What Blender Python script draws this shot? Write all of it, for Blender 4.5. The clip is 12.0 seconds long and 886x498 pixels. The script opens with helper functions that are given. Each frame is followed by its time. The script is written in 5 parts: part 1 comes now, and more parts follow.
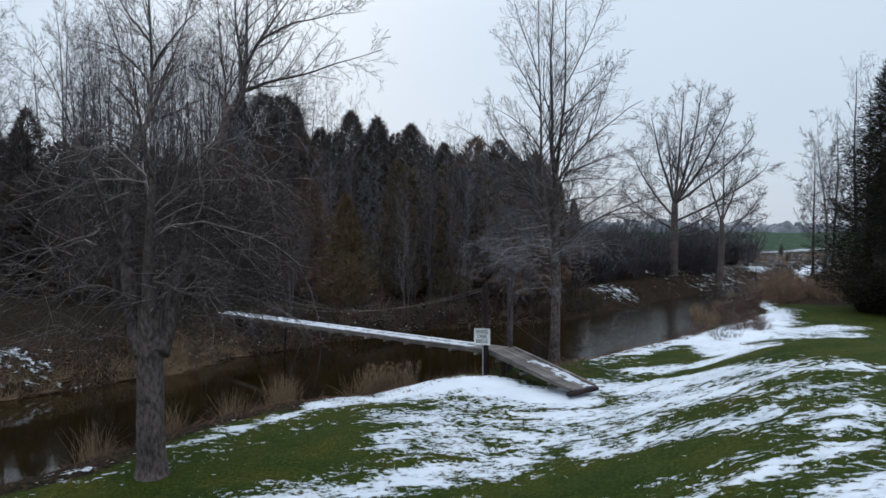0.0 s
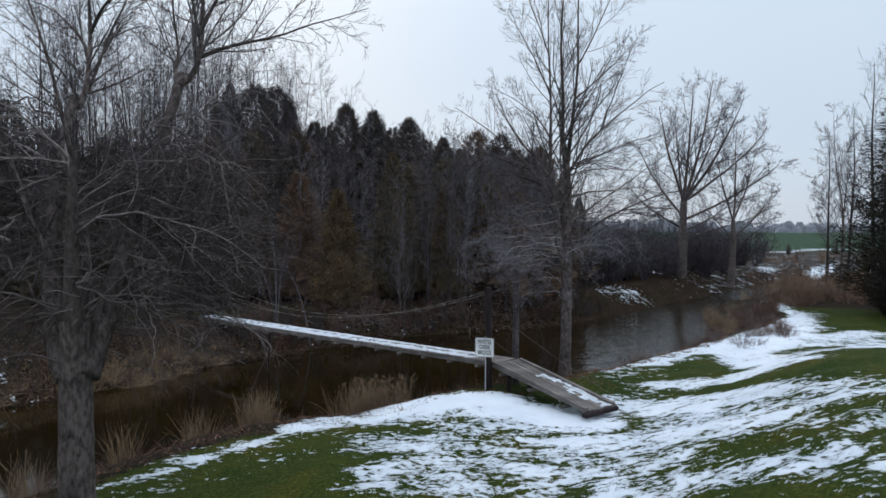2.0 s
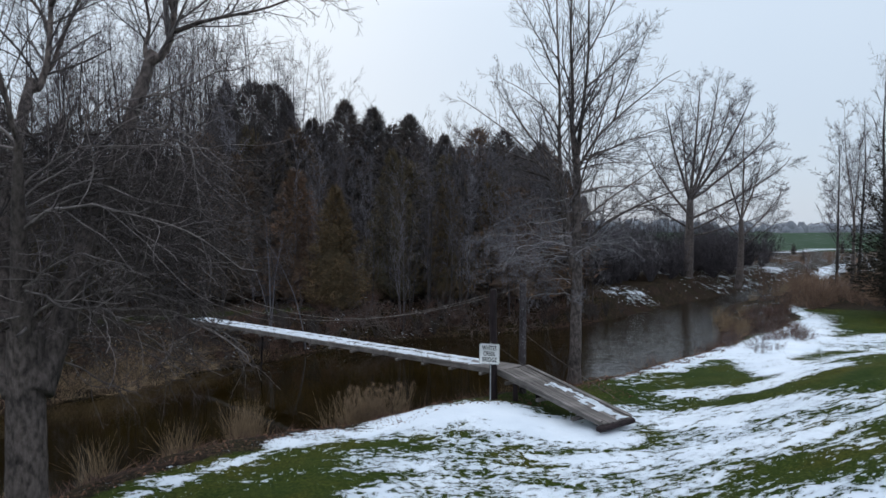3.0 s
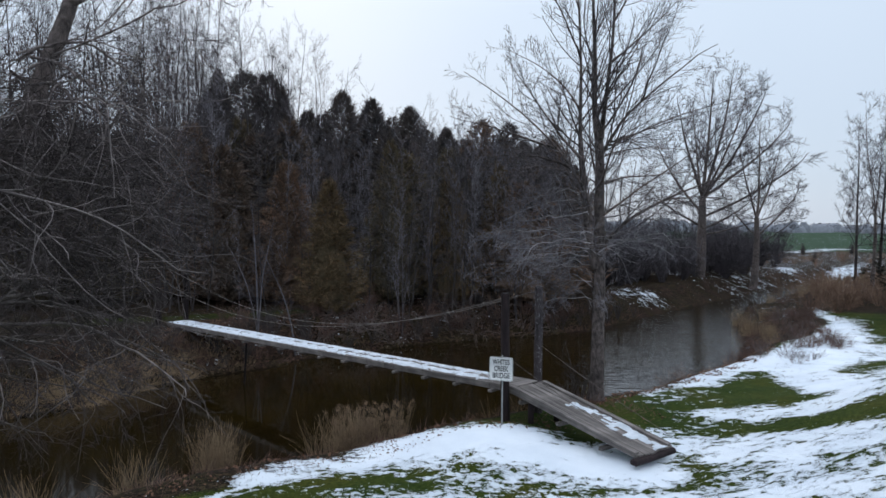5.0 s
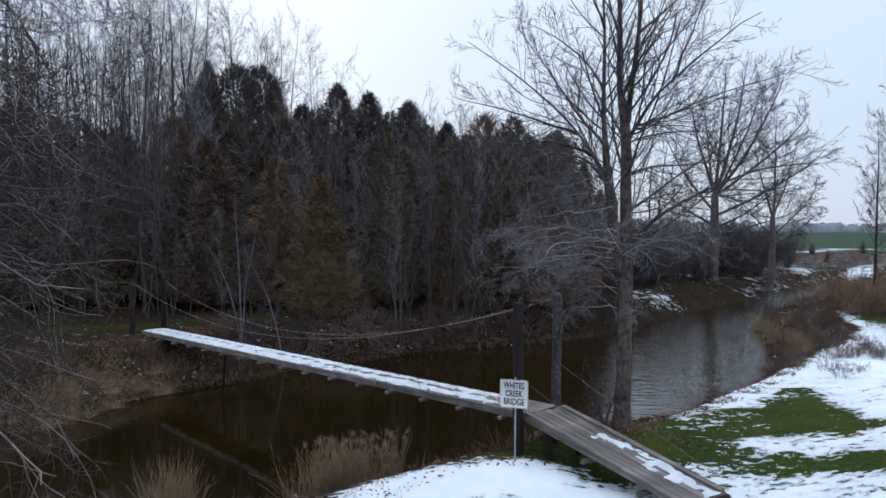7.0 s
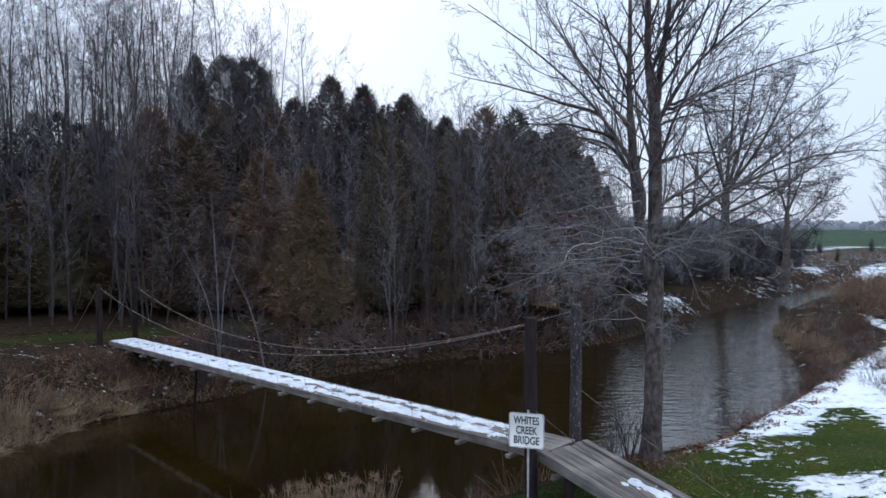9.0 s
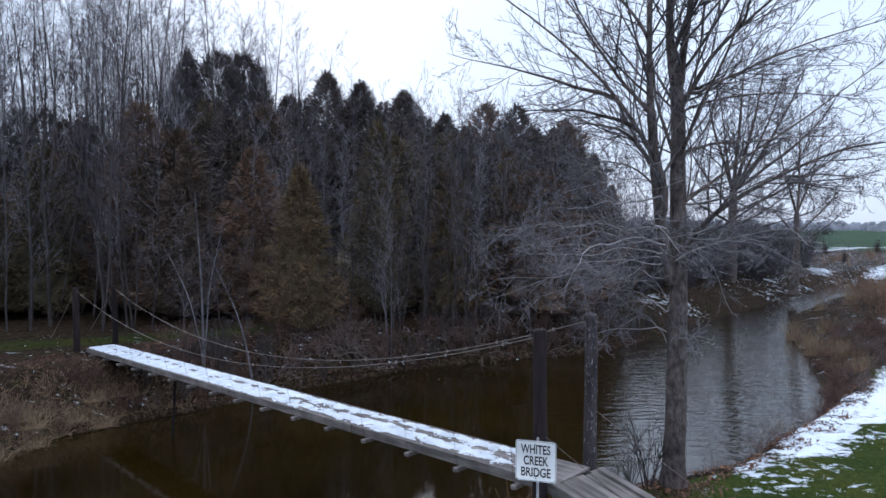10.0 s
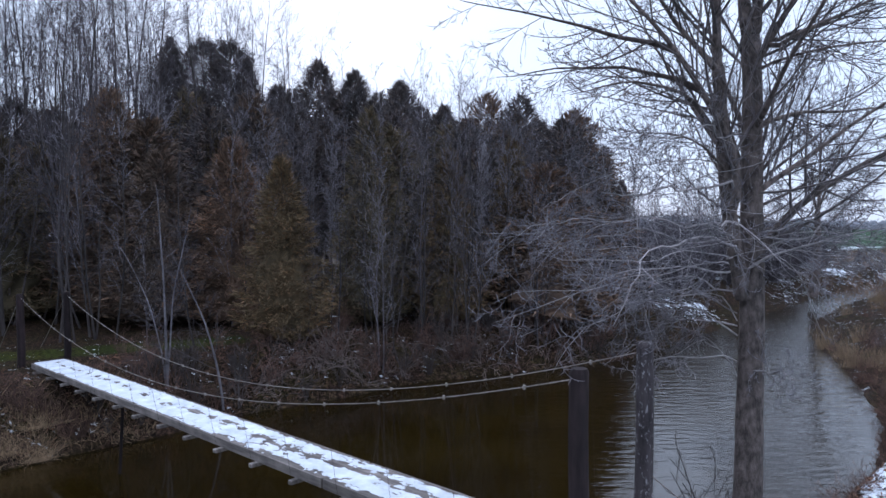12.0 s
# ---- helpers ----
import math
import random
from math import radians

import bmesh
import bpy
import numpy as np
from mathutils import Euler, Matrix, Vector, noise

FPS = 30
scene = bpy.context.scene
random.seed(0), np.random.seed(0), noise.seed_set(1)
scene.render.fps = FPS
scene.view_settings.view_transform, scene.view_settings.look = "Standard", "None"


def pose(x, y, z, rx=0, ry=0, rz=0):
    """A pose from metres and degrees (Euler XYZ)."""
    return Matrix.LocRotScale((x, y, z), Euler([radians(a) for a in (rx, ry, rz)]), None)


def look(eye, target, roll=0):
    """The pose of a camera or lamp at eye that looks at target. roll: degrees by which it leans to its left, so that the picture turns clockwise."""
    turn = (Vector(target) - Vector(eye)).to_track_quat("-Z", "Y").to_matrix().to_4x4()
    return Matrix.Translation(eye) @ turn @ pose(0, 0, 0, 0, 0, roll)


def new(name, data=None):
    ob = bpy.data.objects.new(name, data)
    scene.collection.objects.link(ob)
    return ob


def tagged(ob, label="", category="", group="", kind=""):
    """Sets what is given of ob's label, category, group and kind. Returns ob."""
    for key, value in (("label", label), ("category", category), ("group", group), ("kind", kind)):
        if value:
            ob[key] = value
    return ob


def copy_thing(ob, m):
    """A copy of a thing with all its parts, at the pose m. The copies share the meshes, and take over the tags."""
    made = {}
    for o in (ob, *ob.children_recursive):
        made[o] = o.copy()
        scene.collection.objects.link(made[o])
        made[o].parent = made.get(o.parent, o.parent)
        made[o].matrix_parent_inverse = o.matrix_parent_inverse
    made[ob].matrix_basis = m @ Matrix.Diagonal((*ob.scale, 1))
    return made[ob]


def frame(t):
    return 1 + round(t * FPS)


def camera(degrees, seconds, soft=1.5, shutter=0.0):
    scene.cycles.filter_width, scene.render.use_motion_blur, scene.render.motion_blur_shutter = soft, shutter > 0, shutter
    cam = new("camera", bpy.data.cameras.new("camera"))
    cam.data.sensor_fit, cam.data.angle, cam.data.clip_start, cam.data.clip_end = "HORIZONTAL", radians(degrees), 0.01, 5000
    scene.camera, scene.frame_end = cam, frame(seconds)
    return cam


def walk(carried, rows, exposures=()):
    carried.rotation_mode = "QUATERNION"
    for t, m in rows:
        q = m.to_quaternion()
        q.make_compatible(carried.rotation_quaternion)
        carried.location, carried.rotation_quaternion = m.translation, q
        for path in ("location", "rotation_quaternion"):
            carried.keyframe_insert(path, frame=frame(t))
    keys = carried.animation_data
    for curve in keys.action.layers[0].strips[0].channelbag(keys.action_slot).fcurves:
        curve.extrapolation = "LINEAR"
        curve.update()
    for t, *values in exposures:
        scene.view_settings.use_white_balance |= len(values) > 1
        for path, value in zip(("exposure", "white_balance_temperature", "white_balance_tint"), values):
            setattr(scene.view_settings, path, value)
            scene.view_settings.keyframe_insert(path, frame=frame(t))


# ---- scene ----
cam = camera(66.0, 12.0, soft=1.55)
PATH = [
    (0, (0.094, 1.149, 5.299), (0.094, 3.148, 5.234), 0.0),
    (0.5, (0.115, 1.809, 5.262), (0.115, 3.808, 5.199), -0.0),
    (1, (0.138, 2.516, 5.245), (0.138, 4.515, 5.18), 0.0),
    (1.5, (0.172, 3.279, 5.198), (0.172, 5.278, 5.133), 0.0),
    (2, (0.177, 4.036, 5.178), (0.177, 6.035, 5.112), 0.1),
    (2.5, (0.17, 4.796, 5.141), (0.169, 6.795, 5.075), 0.1),
    (3, (0.147, 5.561, 5.1), (0.145, 7.56, 5.034), 0.1),
    (5, (0.042, 8.412, 4.963), (0.039, 10.411, 4.894), 0.3),
    (5.5, (0.01, 9.142, 4.924), (0.007, 11.141, 4.856), 0.3),
    (6, (0.001, 9.843, 4.911), (-0.003, 11.842, 4.842), 0.3),
    (6.5, (0.008, 10.565, 4.899), (0.003, 12.564, 4.831), 0.2),
    (7, (0.031, 11.239, 4.884), (0.026, 13.238, 4.816), 0.2),
    (9, (0.095, 13.915, 4.875), (0.091, 15.914, 4.804), 0.0),
    (9.5, (0.125, 14.657, 4.856), (0.121, 16.656, 4.786), -0.1),
    (10, (0.156, 15.51, 4.83), (0.151, 17.509, 4.761), -0.0),
    (10.5, (0.172, 16.398, 4.826), (0.168, 18.397, 4.757), -0.0),
    (11, (0.187, 17.205, 4.787), (0.181, 19.204, 4.718), 0.0),
    (11.5, (0.208, 17.977, 4.754), (0.201, 19.976, 4.683), 0.0),
    (12, (0.169, 18.743, 4.778), (0.167, 20.742, 4.706), 0.0),
]
walk(cam, [(t, look(eye, target, roll)) for t, eye, target, roll in PATH],
     [(0, 0.03, 6500, 10), (3, 0.06, 6500, 10), (7, 0.21, 6330, 12), (9.5, 0.42, 6100, 14), (12, 0.56, 5900, 17)])

# ---- light ----
world = bpy.data.worlds.new("overcast_sky")
scene.world = world
world.use_nodes = True
wn, wl = world.node_tree.nodes, world.node_tree.links
wn.clear()
w_out, w_back = wn.new("ShaderNodeOutputWorld"), wn.new("ShaderNodeBackground")
w_sky, w_mix, w_ramp = wn.new("ShaderNodeTexSky"), wn.new("ShaderNodeMixRGB"), wn.new("ShaderNodeValToRGB")
w_geo, w_sep = wn.new("ShaderNodeTexCoord"), wn.new("ShaderNodeSeparateXYZ")
w_cloud, w_soft = wn.new("ShaderNodeTexNoise"), wn.new("ShaderNodeMixRGB")
w_sky.sky_type, w_sky.sun_disc = "NISHITA", False
w_sky.sun_elevation, w_sky.sun_rotation = radians(24), radians(-12)
w_mix.inputs["Fac"].default_value = 0.99
w_ramp.color_ramp.elements[0].position, w_ramp.color_ramp.elements[0].color = 0.0, (0.49, 0.575, 0.69, 1)
w_ramp.color_ramp.elements[1].position, w_ramp.color_ramp.elements[1].color = 0.3, (0.59, 0.695, 0.82, 1)
w_mid = w_ramp.color_ramp.elements.new(0.5)
w_mid.color = (0.92, 1.04, 1.2, 1)
w_top = w_ramp.color_ramp.elements.new(1.0)
w_top.color = (1.15, 1.26, 1.45, 1)
w_cloud.inputs["Scale"].default_value, w_cloud.inputs["Detail"].default_value = 2.2, 3
w_soft.blend_type, w_soft.inputs["Fac"].default_value = "SOFT_LIGHT", 0.18
wl.new(w_geo.outputs["Generated"], w_sep.inputs["Vector"])
wl.new(w_sep.outputs["Z"], w_ramp.inputs["Fac"])
wl.new(w_geo.outputs["Generated"], w_cloud.inputs["Vector"])
wl.new(w_ramp.outputs["Color"], w_soft.inputs["Color1"])
wl.new(w_cloud.outputs["Fac"], w_soft.inputs["Color2"])
wl.new(w_sky.outputs["Color"], w_mix.inputs["Color1"])
wl.new(w_soft.outputs["Color"], w_mix.inputs["Color2"])
wl.new(w_mix.outputs["Color"], w_back.inputs["Color"])
wl.new(w_back.outputs["Background"], w_out.inputs["Surface"])
w_back.inputs["Strength"].default_value = 1.0
sun = new("sun", bpy.data.lights.new("sun", "SUN"))
sun.data.energy, sun.data.angle, sun.data.color = 0.35, radians(30), (1.0, 0.98, 0.96)
sun.matrix_world = look((0, 0, 40), (4, -30, 26))

# ---- materials ----


def material(name):
    m = bpy.data.materials.new(name)
    m.use_nodes = True
    return m, m.node_tree.nodes, m.node_tree.links, m.node_tree.nodes["Principled BSDF"]


def ramp_node(nodes, stops):
    r = nodes.new("ShaderNodeValToRGB")
    while len(r.color_ramp.elements) < len(stops):
        r.color_ramp.elements.new(0.5)
    for e, (at, c) in zip(r.color_ramp.elements, stops):
        e.position, e.color = at, (*c, 1) if len(c) == 3 else c
    return r


def noise_node(nodes, links, scale, detail=4, stretch=(1, 1, 1), rough=0.6, space="Object", turn=0):
    tc, mp, nz = nodes.new("ShaderNodeTexCoord"), nodes.new("ShaderNodeMapping"), nodes.new("ShaderNodeTexNoise")
    mp.inputs["Scale"].default_value = stretch
    mp.inputs["Rotation"].default_value = (0, 0, radians(turn))
    nz.inputs["Scale"].default_value, nz.inputs["Detail"].default_value, nz.inputs["Roughness"].default_value = scale, detail, rough
    links.new(tc.outputs[space], mp.inputs["Vector"])
    links.new(mp.outputs["Vector"], nz.inputs["Vector"])
    return nz


def mixed(nodes, links, kind, a, b, fac):
    m = nodes.new("ShaderNodeMixRGB")
    m.blend_type = kind
    for value, socket in ((fac, "Fac"), (a, "Color1"), (b, "Color2")):
        if hasattr(value, "links"):
            links.new(value, m.inputs[socket])
        else:
            m.inputs[socket].default_value = value if socket == "Fac" else (*value, 1)
    return m.outputs["Color"]


def maths(nodes, links, kind, a, b, clamp=False):
    m = nodes.new("ShaderNodeMath")
    m.operation, m.use_clamp = kind, clamp
    for k, value in enumerate((a, b)):
        if hasattr(value, "links"):
            links.new(value, m.inputs[k])
        else:
            m.inputs[k].default_value = value
    return m.outputs[0]


def bumped(nodes, links, bsdf, height, strength, distance):
    b = nodes.new("ShaderNodeBump")
    b.inputs["Strength"].default_value, b.inputs["Distance"].default_value = strength, distance
    links.new(height, b.inputs["Height"])
    links.new(b.outputs["Normal"], bsdf.inputs["Normal"])


def grainy(name, dark, light, scale, stretch=(1, 1, 1), rough=0.85, bump=0.4, depth=0.01, vary=0.35, metal=0.0, island=False):
    """Two scales of uneven colour with fine relief, and a change of tone from piece to piece."""
    m, nodes, links, bsdf = material(name)
    fine, broad = noise_node(nodes, links, scale, 6, stretch), noise_node(nodes, links, scale * 0.13, 3)
    ramp = ramp_node(nodes, [(0.28, dark), (0.72, light)])
    links.new(fine.outputs["Fac"], ramp.inputs["Fac"])
    tone = ramp_node(nodes, [(0.3, (0.62, 0.62, 0.62)), (0.7, (1.25, 1.22, 1.18))])
    links.new(broad.outputs["Fac"], tone.inputs["Fac"])
    col = mixed(nodes, links, "MULTIPLY", ramp.outputs["Color"], tone.outputs["Color"], 1.0)
    if island:
        rnd = nodes.new("ShaderNodeNewGeometry").outputs["Random Per Island"]
    else:
        rnd = nodes.new("ShaderNodeObjectInfo").outputs["Random"]
    per = ramp_node(nodes, [(0.0, (1 - vary,) * 3), (1.0, (1 + vary,) * 3)])
    links.new(rnd, per.inputs["Fac"])
    col = mixed(nodes, links, "MULTIPLY", col, per.outputs["Color"], 1.0)
    links.new(col, bsdf.inputs["Base Color"])
    bsdf.inputs["Roughness"].default_value, bsdf.inputs["Metallic"].default_value = rough, metal
    bsdf.inputs["Specular IOR Level"].default_value = 0.25
    bumped(nodes, links, bsdf, fine.outputs["Fac"], bump, depth)
    return m


def flecked(name, dark, light, fleck):
    """Dark weathered wood with small pale flecks of lichen and peeling skin."""
    m = grainy(name, dark, light, 16, (1, 1, 0.12), bump=0.7, depth=0.01)
    nodes, links, bsdf = m.node_tree.nodes, m.node_tree.links, m.node_tree.nodes["Principled BSDF"]
    spots = noise_node(nodes, links, 22, 5, (1, 1, 0.45), 0.7)
    mask = ramp_node(nodes, [(0.57, (0, 0, 0)), (0.66, (1, 1, 1))])
    links.new(spots.outputs["Fac"], mask.inputs["Fac"])
    under = bsdf.inputs["Base Color"].links[0].from_socket
    links.new(mixed(nodes, links, "MIX", under, fleck, mask.outputs["Color"]), bsdf.inputs["Base Color"])
    return m


BARK = grainy("grey_bark", (0.014, 0.0115, 0.011), (0.205, 0.170, 0.160), 12, (1, 1, 0.5), bump=1.0, depth=0.06)
WOODS_TWIG = grainy("woodland_twig_bark", (0.046, 0.041, 0.047), (0.125, 0.113, 0.126), 6, bump=0.2)
CROWN_TWIG = grainy("crown_twig_bark", (0.040, 0.036, 0.038), (0.145, 0.130, 0.134), 6, bump=0.2)
TWIG = grainy("twig_bark", (0.105, 0.100, 0.114), (0.250, 0.240, 0.268), 6, bump=0.2)
SKIRT_BARK = grainy("drooping_branch_bark", (0.066, 0.056, 0.056), (0.215, 0.190, 0.187), 6, bump=0.2, vary=0.45)
SKIRT_TWIG = grainy("drooping_twig_bark", (0.028, 0.022, 0.022), (0.098, 0.081, 0.081), 6, bump=0.2)
PALE_TWIG = grainy("pale_twig_bark", (0.15, 0.14, 0.147), (0.39, 0.37, 0.38), 6, bump=0.2)
FOREST_BARK = grainy("forest_bark", (0.034, 0.029, 0.029), (0.095, 0.083, 0.082), 5, (1, 1, 0.3), bump=0.5, depth=0.02)
BRUSH = grainy("brush_stems", (0.060, 0.036, 0.031), (0.200, 0.122, 0.098), 4, vary=0.45)
BRUSH_GREY = grainy("grey_brush_stems", (0.075, 0.060, 0.056), (0.235, 0.190, 0.178), 4, vary=0.4)
LEAF = grainy("dead_leaves", (0.07, 0.035, 0.022), (0.22, 0.12, 0.075), 9, vary=0.5, island=True)
MARSH = grainy("marsh_stems", (0.125, 0.078, 0.056), (0.36, 0.24, 0.17), 4, vary=0.4)
STRAW = grainy("dry_straw", (0.17, 0.115, 0.07), (0.40, 0.30, 0.195), 5, vary=0.25, island=True)
SEED = grainy("seed_heads", (0.12, 0.08, 0.05), (0.3, 0.21, 0.14), 20, vary=0.2, island=True)
WOOD = grainy("weathered_planks", (0.075, 0.066, 0.062), (0.235, 0.215, 0.205), 14, (0.12, 1, 1), bump=0.5, depth=0.006, vary=0.25)
POST_WOOD = grainy("creosoted_post", (0.008, 0.005, 0.0055), (0.028, 0.019, 0.020), 16, (1, 1, 0.12), bump=0.7, depth=0.01)
FLECKED_WOOD = flecked("lichened_post", (0.020, 0.016, 0.018), (0.075, 0.064, 0.068), (0.26, 0.25, 0.26))
STEEL = grainy("galvanised_steel", (0.22, 0.23, 0.24), (0.42, 0.43, 0.44), 30, rough=0.5, metal=0.6, bump=0.1, vary=0.1)
CABLE = grainy("steel_cable", (0.13, 0.118, 0.11), (0.34, 0.31, 0.29), 40, rough=0.6, metal=0.3, bump=0.3, vary=0.1)
SIGN_WHITE = grainy("sign_sheeting", (0.66, 0.68, 0.68), (0.78, 0.79, 0.78), 3, rough=0.45, bump=0.02, vary=0.0)
SIGN_BLACK = grainy("sign_letters", (0.012, 0.012, 0.013), (0.03, 0.03, 0.03), 8, rough=0.5, bump=0.02, vary=0.0)
# Distance haze is put into this pale blue-grey base colour.
HAZED_WOOD = grainy("haze_tinted_woods", (0.19, 0.21, 0.24), (0.28, 0.30, 0.34), 0.4, rough=1.0, bump=0.0, vary=0.2)


def foliage(name, low, high, brown):
    m, nodes, links, bsdf = material(name)
    rnd = nodes.new("ShaderNodeNewGeometry").outputs["Random Per Island"]
    ramp = ramp_node(nodes, [(0.0, low), (0.75, high), (1.0, brown)])
    links.new(rnd, ramp.inputs["Fac"])
    broad = noise_node(nodes, links, 0.6, 6, (1, 1, 0.6), 0.75)
    tone = ramp_node(nodes, [(0.35, (0.62, 0.66, 0.7)), (0.68, (1.32, 1.22, 1.12))])
    links.new(broad.outputs["Fac"], tone.inputs["Fac"])
    col = mixed(nodes, links, "MULTIPLY", ramp.outputs["Color"], tone.outputs["Color"], 1.0)
    info = nodes.new("ShaderNodeObjectInfo")
    per = ramp_node(nodes, [(0.0, (0.85, 0.88, 0.92)), (0.6, (1.0, 1.0, 1.0)), (1.0, (1.2, 1.08, 1.0))])
    links.new(info.outputs["Random"], per.inputs["Fac"])
    col = mixed(nodes, links, "MULTIPLY", col, per.outputs["Color"], 1.0)
    links.new(col, bsdf.inputs["Base Color"])
    bsdf.inputs["Roughness"].default_value = 0.8
    bsdf.inputs["Specular IOR Level"].default_value = 0.2
    return m


CEDAR = foliage("cedar_sprays", (0.054, 0.046, 0.030), (0.132, 0.108, 0.064), (0.175, 0.115, 0.066))
BRONZE = foliage("bronzed_cedar_sprays", (0.066, 0.051, 0.042), (0.150, 0.112, 0.085), (0.195, 0.118, 0.076))
SPRUCE = foliage("dark_evergreen_sprays", (0.042, 0.038, 0.038), (0.100, 0.088, 0.084), (0.130, 0.097, 0.082))
THUJA = foliage("dark_thuja_sprays", (0.013, 0.0125, 0.009), (0.033, 0.030, 0.021), (0.048, 0.034, 0.023))


def snow_material(name, low, high):
    m, nodes, links, bsdf = material(name)
    fine, broad = noise_node(nodes, links, 22, 5), noise_node(nodes, links, 2.5, 4)
    ramp = ramp_node(nodes, [(0.3, low), (0.7, high)])
    links.new(broad.outputs["Fac"], ramp.inputs["Fac"])
    links.new(ramp.outputs["Color"], bsdf.inputs["Base Color"])
    bsdf.inputs["Roughness"].default_value = 0.7
    bumped(nodes, links, bsdf, fine.outputs["Fac"], 0.4, 0.02)
    return m


TRODDEN = snow_material("trodden_wet_snow", (0.42, 0.465, 0.51), (0.69, 0.74, 0.79))


def ground_material():
    """Mown grass, leaf litter on the banks, and a thin, broken cover of snow."""
    m, nodes, links, bsdf = material("grass_litter_and_snow")
    attr = {}
    for key in ("snow", "lawn", "hazed_crop"):
        a = nodes.new("ShaderNodeAttribute")
        a.attribute_name = key
        attr[key] = a.outputs["Fac"]
    blade = noise_node(nodes, links, 15, 8, (1, 0.8, 1), 0.88)
    patch = noise_node(nodes, links, 0.55, 4)
    grass = ramp_node(nodes, [(0.34, (0.006, 0.011, 0.002)), (0.5, (0.028, 0.043, 0.006)), (0.68, (0.11, 0.118, 0.027))])
    links.new(blade.outputs["Fac"], grass.inputs["Fac"])
    worn = ramp_node(nodes, [(0.32, (0.62, 0.8, 0.75)), (0.52, (1.0, 1.0, 1.0)), (0.72, (1.6, 1.15, 1.1))])
    links.new(patch.outputs["Fac"], worn.inputs["Fac"])
    green = mixed(nodes, links, "MULTIPLY", grass.outputs["Color"], worn.outputs["Color"], 1.0)
    # Far field: darker crop green, with distance haze mixed in as extra blue.
    green = mixed(nodes, links, "MIX", green, (0.020, 0.050, 0.026), maths(nodes, links, "MULTIPLY", attr["hazed_crop"], 0.85))
    leaf = noise_node(nodes, links, 7, 8, (1, 1, 1), 0.8)
    heap = noise_node(nodes, links, 0.8, 4)
    litter = ramp_node(nodes, [(0.38, (0.0035, 0.0026, 0.0020)), (0.5, (0.017, 0.0118, 0.0090)), (0.66, (0.110, 0.074, 0.054))])
    links.new(leaf.outputs["Fac"], litter.inputs["Fac"])
    moss = ramp_node(nodes, [(0.4, (1.0, 0.9, 0.85)), (0.68, (0.8, 0.95, 0.55))])
    links.new(heap.outputs["Fac"], moss.inputs["Fac"])
    brown = mixed(nodes, links, "MULTIPLY", litter.outputs["Color"], moss.outputs["Color"], 1.0)
    ragged = maths(nodes, links, "ADD", attr["lawn"], maths(nodes, links, "MULTIPLY", maths(nodes, links, "SUBTRACT", leaf.outputs["Fac"], 0.5), 0.9))
    edge = ramp_node(nodes, [(0.42, (0, 0, 0)), (0.58, (1, 1, 1))])
    links.new(ragged, edge.inputs["Fac"])
    bare = mixed(nodes, links, "MIX", brown, green, edge.outputs["Color"])
    streak = noise_node(nodes, links, 1.15, 5, (0.75, 1.6, 1), 0.64, turn=4)
    speck = noise_node(nodes, links, 4.6, 7, (0.95, 1.15, 1), 0.78)
    n1 = maths(nodes, links, "MULTIPLY", maths(nodes, links, "SUBTRACT", streak.outputs["Fac"], 0.5), 2.0)
    n2 = maths(nodes, links, "MULTIPLY", maths(nodes, links, "SUBTRACT", speck.outputs["Fac"], 0.5), 3.0)
    cover = maths(nodes, links, "ADD", attr["snow"], maths(nodes, links, "ADD", n1, n2))
    lie = ramp_node(nodes, [(0.50, (0, 0, 0)), (0.535, (1, 1, 1))])
    links.new(cover, lie.inputs["Fac"])
    white = ramp_node(nodes, [(0.3, (0.67, 0.74, 0.81)), (0.7, (0.81, 0.87, 0.92))])
    links.new(patch.outputs["Fac"], white.inputs["Fac"])
    col = mixed(nodes, links, "MIX", bare, white.outputs["Color"], lie.outputs["Color"])
    links.new(col, bsdf.inputs["Base Color"])
    bsdf.inputs["Roughness"].default_value = 0.9
    bsdf.inputs["Specular IOR Level"].default_value = 0.06
    thick = ramp_node(nodes, [(0.48, (0, 0, 0)), (0.7, (1, 1, 1))])
    links.new(cover, thick.inputs["Fac"])
    high = maths(nodes, links, "ADD", maths(nodes, links, "MULTIPLY", thick.outputs["Color"], 1.2), maths(nodes, links, "MULTIPLY", blade.outputs["Fac"], 0.6))
    bumped(nodes, links, bsdf, high, 0.7, 0.04)
    return m


GROUND = ground_material()


def water_material():
    m, nodes, links, bsdf = material("creek_water")
    broad = noise_node(nodes, links, 0.25, 3)
    ramp = ramp_node(nodes, [(0.35, (0.008, 0.0048, 0.0008)), (0.65, (0.015, 0.0095, 0.0016))])
    links.new(broad.outputs["Fac"], ramp.inputs["Fac"])
    links.new(ramp.outputs["Color"], bsdf.inputs["Base Color"])
    bsdf.inputs["Roughness"].default_value, bsdf.inputs["IOR"].default_value = 0.05, 1.56
    rip = noise_node(nodes, links, 2.0, 3, (0.6, 1.8, 1), 0.5, turn=-6)
    a = nodes.new("ShaderNodeAttribute")
    a.attribute_name = "ripple"
    bumped(nodes, links, bsdf, maths(nodes, links, "MULTIPLY", rip.outputs["Fac"], a.outputs["Fac"]), 0.5, 0.05)
    return m


CREEK = water_material()


